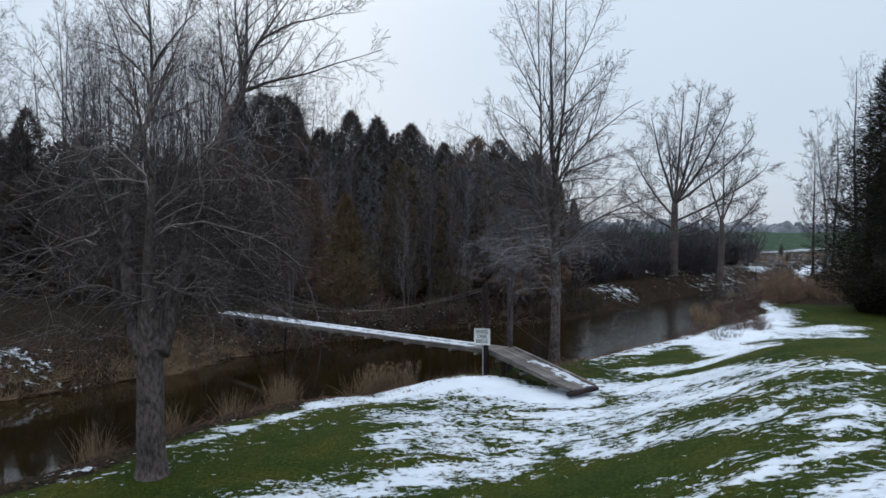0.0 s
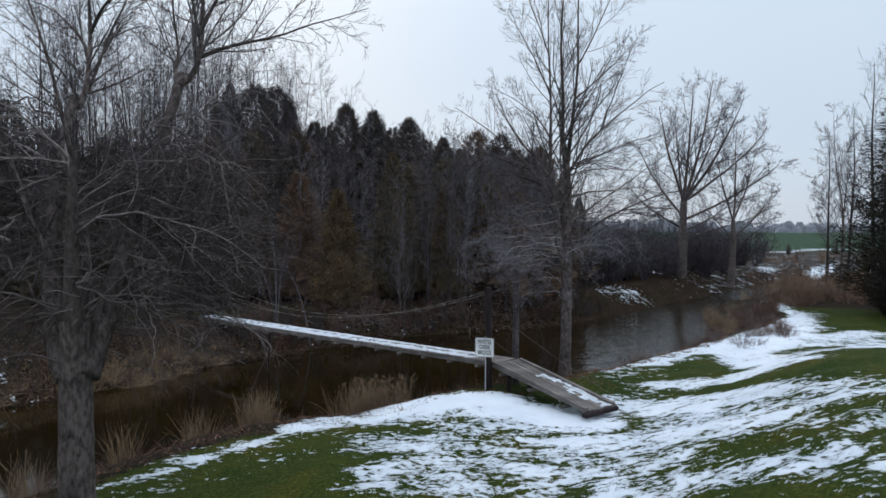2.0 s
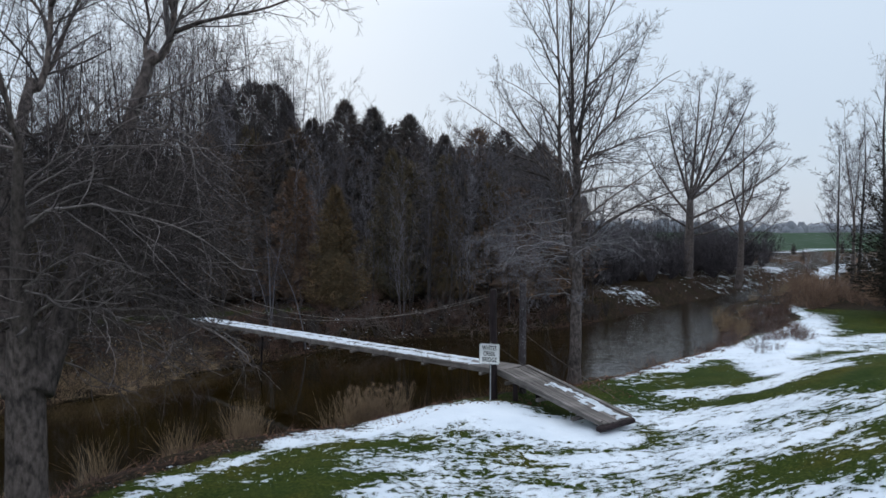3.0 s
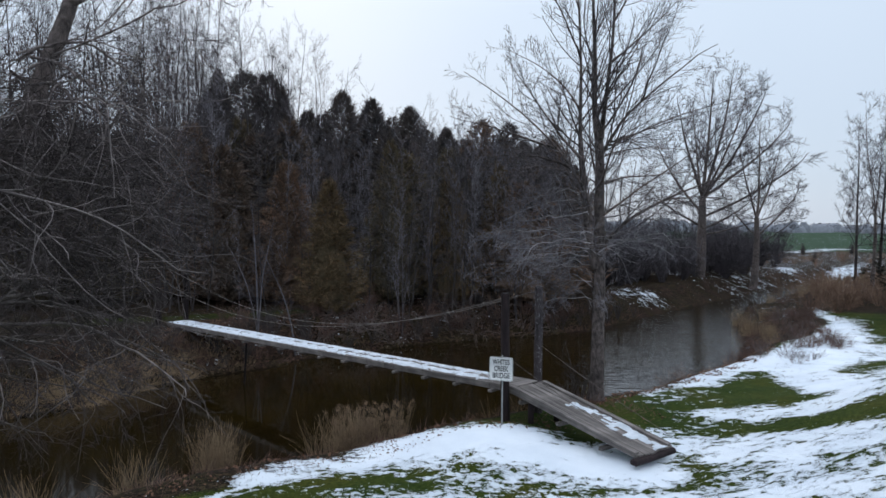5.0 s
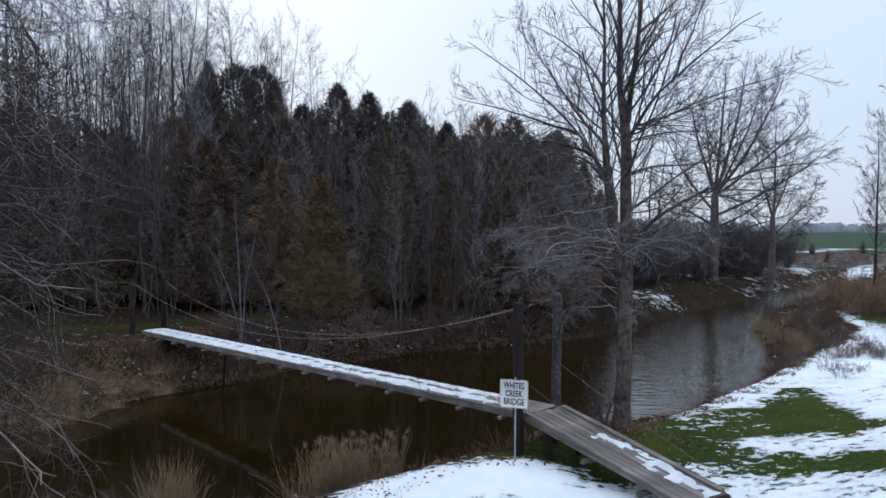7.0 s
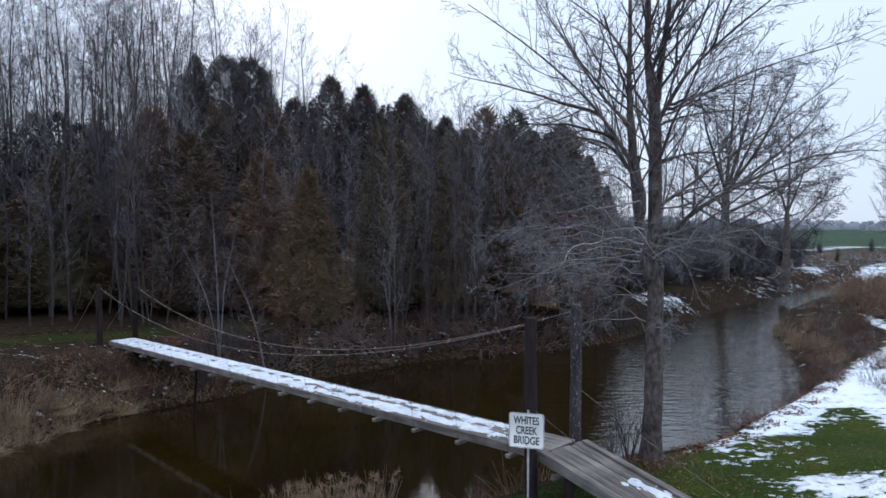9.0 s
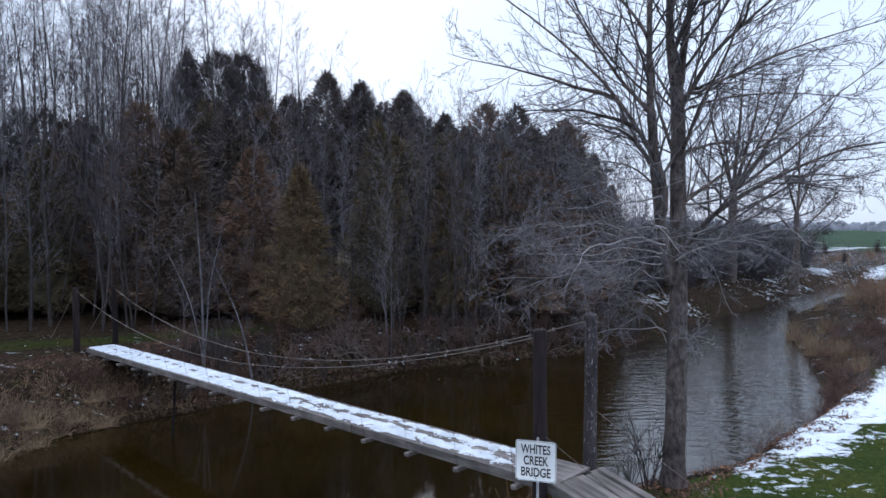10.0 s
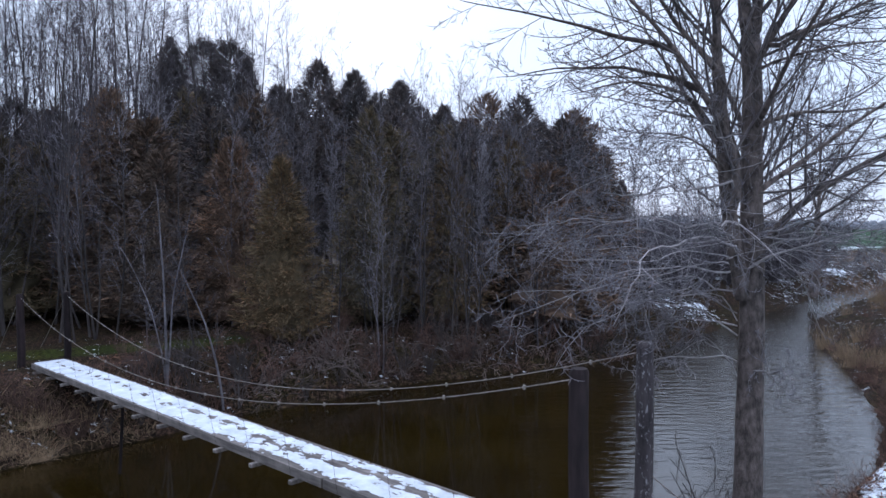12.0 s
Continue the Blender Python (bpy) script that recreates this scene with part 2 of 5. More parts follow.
# ---- lie of the land ----
WATER = -1.5
NEAR_SHORE = np.array([(-60, -14), (-30, 6), (-16, 13.5), (-11.2, 18), (-9.5, 21.5), (-7.6, 24.0), (-5.4, 25.8), (-2.7, 27.4), (0, 28.2), (2.5, 28.9),
                       (4.7, 30.0), (6.6, 31.25), (8.3, 32.75), (11.3, 36.1), (13.8, 39.7), (17.0, 47.0), (19.6, 54.5), (24.6, 63.6), (34.6, 75.6), (46, 84), (58, 88)])
FAR_SHORE = np.array([(-75, 2), (-45, 14), (-28, 21.5), (-17, 27.4), (-12.6, 32.4), (-11.4, 35.4), (-9.9, 37.3), (-8.2, 38.6), (-6.6, 41), (-3.6, 43), (-1, 45.4),
                      (2.6, 47.2), (6, 48.4), (10, 51.4), (14, 56.4), (20, 63.4), (26, 70.2), (36.6, 81.8), (47, 89), (58, 90)])


def smooth(a, b, v):
    u = np.clip((v - a) / (b - a), 0, 1)
    return u * u * (3 - 2 * u)


def shore_gap(x, y, line):
    """Distance from points to a shore line."""
    best = np.full(x.shape, 1e9)
    for (ax, ay), (bx, by) in zip(line[:-1], line[1:]):
        ux, uy = bx - ax, by - ay
        s = np.clip(((x - ax) * ux + (y - ay) * uy) / (ux * ux + uy * uy), 0, 1)
        best = np.minimum(best, np.hypot(x - ax - s * ux, y - ay - s * uy))
    return best


def in_creek(x, y):
    ring = np.vstack([NEAR_SHORE, FAR_SHORE[::-1]])
    inside = np.zeros(x.shape, bool)
    for (ax, ay), (bx, by) in zip(ring, np.roll(ring, -1, 0)):
        if ay != by:
            inside ^= ((ay > y) != (by > y)) & (x < (bx - ax) * (y - ay) / (by - ay) + ax)
    return inside


def wave(x, y, size, seed):
    """Cheap smooth unevenness between -1 and 1."""
    total = 0
    for k in range(4):
        a = seed * 1.7 + k * 2.1
        total = total + np.sin((x * math.cos(a) + y * math.sin(a)) * 6.28 / size * (0.7 + 0.31 * k) + seed * 3.1 + 1.3 * k)
    return total / 4


def lawn_bank(x, y):
    """Width of the slope from the water up to the lawn: broad downstream, steep by the tree, broad again upstream."""
    return 3.6 - 2.7 * smooth(-3, 5, x) + 0.4 * wave(x, y, 6, 3) + 3.7 * smooth(36.5, 49, y) * smooth(6, 10, x)


def land(x, y):
    """Height of the ground, and the gaps to both shores."""
    x, y = np.asarray(x, float), np.asarray(y, float)
    near, far, wet = shore_gap(x, y, NEAR_SHORE), shore_gap(x, y, FAR_SHORE), in_creek(x, y)
    u = 0.886 * x - 0.46 * y
    mound = 1.8 * smooth(-6.5, 1, u) * (1 - smooth(22, 36, y))
    lawn = -0.2 - 0.35 * smooth(30, 45, y) + mound + 0.27 * smooth(2.5, 0, np.hypot((x - 1.1) / 1.2, y - 24.3)) - 0.16 * np.exp(-((x + 2) / 1.6) ** 2 - ((y - 24.6) / 2) ** 2) + 0.05 * wave(x, y, 7, 1)
    level = np.where(near < far, lawn, 0.15 + 0.25 * wave(x, y, 13, 2) * smooth(6, 14, far))
    level = level + (0.2 - level) * smooth(60, 160, np.hypot(x, y))
    reach = np.where(near < far, lawn_bank(x, y), 3.2 + 0.8 * wave(x, y, 7, 4))
    gap = np.minimum(near, far)
    rise = smooth(-0.25, 1, gap / reach) + 0.03 * wave(x, y, 1.7, 5)
    dry = WATER - 0.12 + (level - WATER + 0.12) * np.clip(rise, 0, 1.03)
    bed = WATER - 0.12 - 0.9 * smooth(0, 4, gap)
    return np.where(wet, bed, dry), near, far


# ---- building helpers ----


def mesh_of(name, verts, faces, mat, smooth_faces=False):
    """A mesh from an array of places and an array of equal-sided faces."""
    verts, faces = np.asarray(verts, float).reshape(-1, 3), np.asarray(faces, int)
    me = bpy.data.meshes.new(name)
    count, sides = faces.shape
    me.vertices.add(len(verts))
    me.vertices.foreach_set("co", verts.ravel())
    me.loops.add(count * sides)
    me.loops.foreach_set("vertex_index", faces.ravel())
    me.polygons.add(count)
    me.polygons.foreach_set("loop_start", np.arange(count) * sides)
    me.polygons.foreach_set("loop_total", np.full(count, sides))
    if smooth_faces:
        me.polygons.foreach_set("use_smooth", np.ones(count, bool))
    me.update(calc_edges=True)
    me.validate()
    me.materials.append(mat)
    return me


def part(name, data, mat, parent, label=""):
    """Links a bmesh or a mesh as one object under a thing or a part."""
    if isinstance(data, bmesh.types.BMesh):
        me = bpy.data.meshes.new(name)
        data.to_mesh(me)
        data.free()
        me.materials.append(mat)
        data = me
    ob = new(name, data)
    ob.parent = parent
    return tagged(ob, label)


def thing(name, place, label, category, group="", turn=0.0):
    ob = new(name)
    ob.empty_display_size = 0.2
    ob.matrix_basis = Matrix.Translation(place) @ Matrix.Rotation(turn, 4, "Z")
    return tagged(ob, label, category, group)


def box(size, centre=(0, 0, 0), bevel=0.008):
    bm = bmesh.new()
    bmesh.ops.create_cube(bm, size=1.0)
    for v in bm.verts:
        v.co = Vector((v.co.x * size[0] + centre[0], v.co.y * size[1] + centre[1], v.co.z * size[2] + centre[2]))
    if bevel:
        bmesh.ops.bevel(bm, geom=bm.edges[:], offset=bevel, segments=1, affect="EDGES")
    return bm


def tubes(pts, rad, sides):
    """Round, tapered stems along many lines at once: pts (lines, n, 3), rad (lines, n)."""
    lines, n, _ = pts.shape
    tan = np.gradient(pts, axis=1)
    tan /= np.linalg.norm(tan, axis=2, keepdims=True) + 1e-9
    whole = pts[:, -1] - pts[:, 0]
    ref = np.where((np.abs(whole[:, 2]) > 0.8 * np.linalg.norm(whole, axis=1))[:, None], (1.0, 0.0, 0.0), (0.0, 0.0, 1.0))[:, None, :]
    side = np.cross(tan, ref)
    side /= np.linalg.norm(side, axis=2, keepdims=True) + 1e-9
    other = np.cross(tan, side)
    ang = np.arange(sides) * 2 * np.pi / sides
    ring = side[:, :, None, :] * np.cos(ang)[:, None] + other[:, :, None, :] * np.sin(ang)[:, None]
    verts = pts[:, :, None, :] + ring * rad[:, :, None, None]
    index = np.arange(lines * n * sides).reshape(lines, n, sides)
    a, b = index[:, :-1], index[:, 1:]
    faces = np.stack([a, np.roll(a, -1, 2), np.roll(b, -1, 2), b], -1).reshape(-1, 4)
    return verts.reshape(-1, 3), faces


def joined(chunks):
    verts, faces, count = [], [], 0
    for v, f in chunks:
        verts.append(v)
        faces.append(f + count)
        count += len(v)
    return np.vstack(verts), np.vstack(faces)


def shoots(rng, start, way, length, thick, n, wig, pull, taper):
    """Lets stems wander in slow bends: pull > 0 turns them up, < 0 lets them droop."""
    p, d = start.copy(), way / (np.linalg.norm(way, axis=1, keepdims=True) + 1e-9)
    pts, bend = [p], rng.normal(0, wig, way.shape)
    for k in range(n - 1):
        d = d + bend
        d[:, 2] += pull
        d /= np.linalg.norm(d, axis=1, keepdims=True) + 1e-9
        bend = 0.55 * bend + rng.normal(0, wig * 0.8, d.shape)
        p = p + d * (length / (n - 1))[:, None]
        pts.append(p)
    s = np.linspace(0, 1, n)
    return np.stack(pts, 1), thick[:, None] * (1 - (1 - taper) * s)


def sprouts(rng, pts, rad, length, count, lo, hi, angle, ratio, thin):
    """Where side stems leave their parents: start, direction, length and thickness."""
    lines, n, _ = pts.shape
    s = (lo + (hi - lo) * (np.arange(count) + rng.uniform(0, 1, (lines, count))) / count).ravel()
    who = np.repeat(np.arange(lines), count)
    at = s * (n - 1)
    k = np.minimum(at.astype(int), n - 2)
    f = (at - k)[:, None]
    p = pts[who, k] * (1 - f) + pts[who, k + 1] * f
    t = pts[who, k + 1] - pts[who, k]
    t /= np.linalg.norm(t, axis=1, keepdims=True) + 1e-9
    q = rng.normal(0, 1, t.shape)
    q -= t * np.sum(q * t, 1, keepdims=True)
    q /= np.linalg.norm(q, axis=1, keepdims=True) + 1e-9
    a = np.radians(angle) * rng.uniform(0.7, 1.25, len(s))[:, None]
    r = (rad[who, k] * (1 - f[:, 0]) + rad[who, k + 1] * f[:, 0]) * thin
    return p, t * np.cos(a) + q * np.sin(a), length[who] * ratio * (1.15 - 0.65 * s) * rng.uniform(0.6, 1.2, len(s)), r


def bow(a, b, lift, n, rng, wig=0.04):
    """A line from a to b that swells by lift, with small kinks."""
    a, b, s = np.array(a, float), np.array(b, float), np.linspace(0, 1, n)[:, None]
    line = a + (b - a) * s + np.array(lift, float) * 4 * s * (1 - s)
    kink = rng.normal(0, wig, (n, 3)) * np.linalg.norm(b - a) * 0.42
    for _ in range(2):
        kink[1:-1] = 0.25 * kink[:-2] + 0.5 * kink[1:-1] + 0.25 * kink[2:]
    kink[0], kink[-1] = 0, 0
    return line + kink


def arc(a, mid, b, n, rng, wig=0.012):
    """A line from a by way of mid to b, with small kinks."""
    lift = [m - (p + q) / 2 for p, m, q in zip(a, mid, b)]
    return bow(a, b, lift, n, rng, wig)


def closed(line, rad):
    """Adds a point at both ends of a stem, so that it ends in a blunt tip."""
    a, b = line[0] + (line[0] - line[1]) * 0.02, line[-1] + (line[-1] - line[-2]) * 0.02
    return np.vstack([a, line, b])[None], np.concatenate([[0.001], rad, [0.001]])[None]


def span(line):
    return float(np.sum(np.linalg.norm(np.diff(line, axis=0), axis=1)))


# ---- ground and water ----
SNOW_BANDS = [  # from, to, half width, amount
    (-3.7, 22.5, -1.0, 24.4, 0.7, 0.95), (-1.0, 24.4, 1.6, 24.4, 1.0, 1.15), (1.6, 24.2, 4.0, 22.7, 1.0, 1.1), (-1.0, 23.0, 3.5, 22.3, 0.7, 0.62), (5.4, 24.4, 8.4, 22.4, 1.2, 0.82), (6.0, 21.6, 9.8, 20.8, 0.6, 0.62),
    (-8.4, 16.0, -5.5, 19.5, 0.13, 0.7), (-5.5, 19.5, -3.5, 22.3, 0.2, 0.8), (-1.3, 20.8, 3.8, 20.8, 1.0, 0.55), (-0.5, 18.6, 4.5, 18.6, 1.4, 0.58),
    (-3.4, 14.5, -1.0, 15.5, 0.4, 0.75), (-1.0, 15.7, 1.8, 16.8, 0.7, 0.7), (3.6, 20.6, 7.4, 19.4, 1.1, 0.74), (7.4, 19.3, 10.9, 19.2, 0.5, 0.78),
]
SNOW_STREAKS = [
    (3.8, 11.7, 7.6, 12.8, 0.22, 0.8), (6.0, 10.3, 8.4, 11.2, 0.75, 0.8), (7.3, 14.8, 8.4, 14.85, 0.12, 0.8), (7.2, 13.7, 8.9, 14.5, 0.14, 0.75), (7.3, 17.0, 9.7, 17.1, 0.14, 0.8), (3.4, 16.9, 7.0, 15.8, 0.55, 0.75),
    (7.6, 26.8, 9.6, 25.9, 0.65, 0.8), (9.6, 25.9, 12.0, 26.6, 0.85, 0.82), (11.6, 28.0, 12.8, 33.4, 1.0, 0.95), (12.8, 33.6, 17.4, 39.2, 1.7, 1.0), (17.4, 39.2, 22.4, 49.5, 2.1, 0.9), (6.4, 29.4, 8.4, 31.0, 0.32, 0.85),
    (8.4, 31.0, 12.8, 36.0, 0.65, 0.95), (22.0, 49.0, 24.0, 56.0, 1.6, 0.8), (13.5, 29.0, 21.5, 37.0, 0.8, 0.75), (17.5, 36.5, 22.8, 40.2, 1.3, 0.72), (13.6, 59.4, 16.6, 62.0, 0.22, 0.5), (-18.4, 29.3, -17.3, 29.5, 0.16, 0.6),
    (39.0, 86.3, 41.0, 90.0, 1.0, 0.6), (80, 153, 92, 160, 2.4, 0.75), (190, 338, 235, 347, 9.0, 0.6), (66, 138, 77, 149, 2.2, 0.55), (50.0, 92.5, 56.0, 99.0, 0.9, 0.5), (46.5, 90.0, 49.0, 91.0, 0.7, 0.8), (23.2, 77.2, 24.4, 82.0, 0.7, 0.6),
]


def snow_cover(x, y, near, far):
    cover = np.full(x.shape, -0.25)
    for ax, ay, bx, by, wide, amount in SNOW_BANDS + SNOW_STREAKS:
        ux, uy = bx - ax, by - ay
        s = np.clip(((x - ax) * ux + (y - ay) * uy) / (ux * ux + uy * uy), 0, 1)
        gap = np.hypot(x - ax - s * ux, y - ay - s * uy)
        cover = np.maximum(cover, -0.25 + (amount + 0.25) * (1 - smooth(0.55, 1.9, gap / wide)))
        cover = np.maximum(cover, -0.25 + 0.54 * (1 - smooth(0.6, 2.6, gap)))
    behind = smooth(8.5, 5.5, y) * (near < far)
    cover = np.maximum(cover, -0.25 + behind * (0.42 + 0.38 * wave(x, y, 8, 6) + 0.25 * wave(x, y, 3, 7)))
    lip = np.where(near < far, near - lawn_bank(x, y), 9)
    upstream = smooth(0.5, -0.5, lip) * smooth(36, 40, y) * (x > 8)
    cover = np.maximum(cover - 1.3 * upstream, (0.04 + 0.2 * wave(x, y, 2.3, 4)) * upstream - 1 + upstream)
    cover = cover - 0.22 * smooth(0.5, 0.1, lip) * (y < 27.5)
    cover = cover - 0.3 * smooth(0.9, 0.2, lip) * smooth(4, 6, x) * (y < 45) * (0.5 + 0.5 * wave(x, y, 1.2, 8))
    away = smooth(58, 75, y) * smooth(10, 30, x) * (1 - 0.35 * smooth(110, 160, y))
    cover = np.maximum(cover, -0.25 + 0.44 * away)
    wood = (far < near) & ~in_creek(x, y)
    return np.where(wood & (y < 60), np.maximum(cover, 0.02 - 0.24 * smooth(2, 7, x) - 0.6 * smooth(8, 15, far)), cover)


def build_ground():
    grow = lambda a, b, k: a + (b - a) * (np.geomspace(1, 400, k) - 1) / 399
    xs = np.concatenate([grow(-34, -3500, 30)[:0:-1], np.arange(-34, 36, 0.4), np.arange(36, 80, 1.5), grow(80, 3500, 24)])
    ys = np.concatenate([grow(-4, -900, 16)[:0:-1], np.arange(-4, 64, 0.4), np.arange(64, 140, 1.5), grow(140, 4200, 26)])
    x, y = np.meshgrid(xs, ys)
    z, near, far = land(x, y)
    n, m = x.shape
    index = np.arange(n * m).reshape(n, m)
    faces = np.stack([index[:-1, :-1], index[:-1, 1:], index[1:, 1:], index[1:, :-1]], -1).reshape(-1, 4)
    me = mesh_of("ground", np.stack([x, y, z], -1), faces, GROUND, True)
    me.attributes.new("snow", "FLOAT", "POINT").data.foreach_set("value", snow_cover(x, y, near, far).ravel())
    reach = lawn_bank(x, y) - 0.1 * smooth(-3, 5, x)
    mown = np.where(near < far, smooth(-0.6, 0.9, near - reach), 0.0) * (1 - smooth(50, 58, y + 0.25 * (x - 20)))
    meadow = smooth(150, 175, np.hypot(x, y))
    s = np.clip(((x + 18) * 10 + (y - 41) * 5) / 125, 0, 1)
    path_grass = 0.5 * (far < near) * smooth(2.2, 0.7, np.hypot(x + 18 - 10 * s, y - 41 - 5 * s))
    mown = mown - 0.35 * smooth(1.2, 0.3, near - reach) * smooth(4, 6, x) * (y < 45) * (near < far) * (0.5 + 0.5 * wave(x, y, 1.2, 8))
    mown = np.maximum(np.maximum(mown, meadow), path_grass)
    me.attributes.new("lawn", "FLOAT", "POINT").data.foreach_set("value", mown.ravel())
    me.attributes.new("hazed_crop", "FLOAT", "POINT").data.foreach_set("value", (meadow * smooth(90, 120, y)).ravel())
    tagged(new("ground", me), "lawn of short green grass with broken snow, brown creek banks", "ground", kind="structure")


def build_water():
    xs, ys = np.arange(-76, 60, 1.0), np.arange(-16, 92, 1.0)
    x, y = np.meshgrid(xs, ys)
    n, m = x.shape
    index = np.arange(n * m).reshape(n, m)
    faces = np.stack([index[:-1, :-1], index[:-1, 1:], index[1:, 1:], index[1:, :-1]], -1).reshape(-1, 4)
    cx, cy = x[:-1, :-1].ravel() + 0.5, y[:-1, :-1].ravel() + 0.5
    wet = in_creek(cx, cy) | (np.minimum(shore_gap(cx, cy, NEAR_SHORE), shore_gap(cx, cy, FAR_SHORE)) < 1.6)
    me = mesh_of("water", np.stack([x, y, np.full(x.shape, WATER)], -1), faces[wet], CREEK, True)
    me.attributes.new("ripple", "FLOAT", "POINT").data.foreach_set("value", (0.07 + 1.25 * smooth(26, 35, y) * smooth(1, 7, x) + 0.7 * smooth(36, 46, y) * smooth(4, 9, x)).ravel())
    tagged(new("water", me), "dark brown creek water, rippled upstream, slowly flowing", "water", kind="structure")


build_ground()
build_water()


def floor_z(x, y):
    return float(land(np.array([x]), np.array([y]))[0][0])


# ---- the suspension footbridge ----
NEAR_END, FAR_END = Vector((2.27, 26.52, 0.745)), Vector((-12.58, 40.66, 0.35))
DECK_HALF = 0.47
along = (FAR_END - NEAR_END)
DECK_LONG = along.length
deck_yaw = math.atan2(along.y, along.x)
deck_tilt = -math.asin(along.z / DECK_LONG)
DECK = Matrix.Translation(NEAR_END) @ Matrix.Rotation(deck_yaw, 4, "Z") @ Matrix.Rotation(deck_tilt, 4, "Y")
# the front of the deck, towards the lawn, lies at local +y


def post(parent, x, y, low, high, radius, lean=(0.0, 0.0), mat=POST_WOOD):
    rng = np.random.default_rng(int(abs(x * 100)))
    line = np.linspace((x, y, low), (x + lean[0], y + lean[1], high), 8)[None]
    line[0, 1:-1, :2] += rng.normal(0, 0.008, (6, 2))
    verts, faces = tubes(line, np.linspace(radius * 1.06, radius * 0.94, 8)[None], 12)
    shaft = part("post", mesh_of("post", verts, faces, mat, True), mat, parent)
    bm = bmesh.new()
    bmesh.ops.create_cone(bm, cap_ends=True, segments=12, radius1=radius * 0.945, radius2=radius * 0.8, depth=0.05,
                          matrix=Matrix.Translation((x + lean[0], y + lean[1], high + 0.02)))
    part("post_top", bm, mat, shaft, "dark sawn top of post")
    return shaft


FRONT_TOP, BACK_TOP = Vector((1.67, 26.15, 3.16)), Vector((2.66, 27.12, 3.28))
FAR_FRONT_TOP, FAR_BACK_TOP = Vector((-13.55, 40.75, 2.48)), Vector((-12.6, 41.75, 2.46))


def cable_line(a, b, n, dip):
    s = np.linspace(0, 1, n)[:, None]
    line = np.array(a) + (np.array(b) - np.array(a)) * s
    line[:, 2] -= dip * 4 * s[:, 0] * (1 - s[:, 0])
    return line


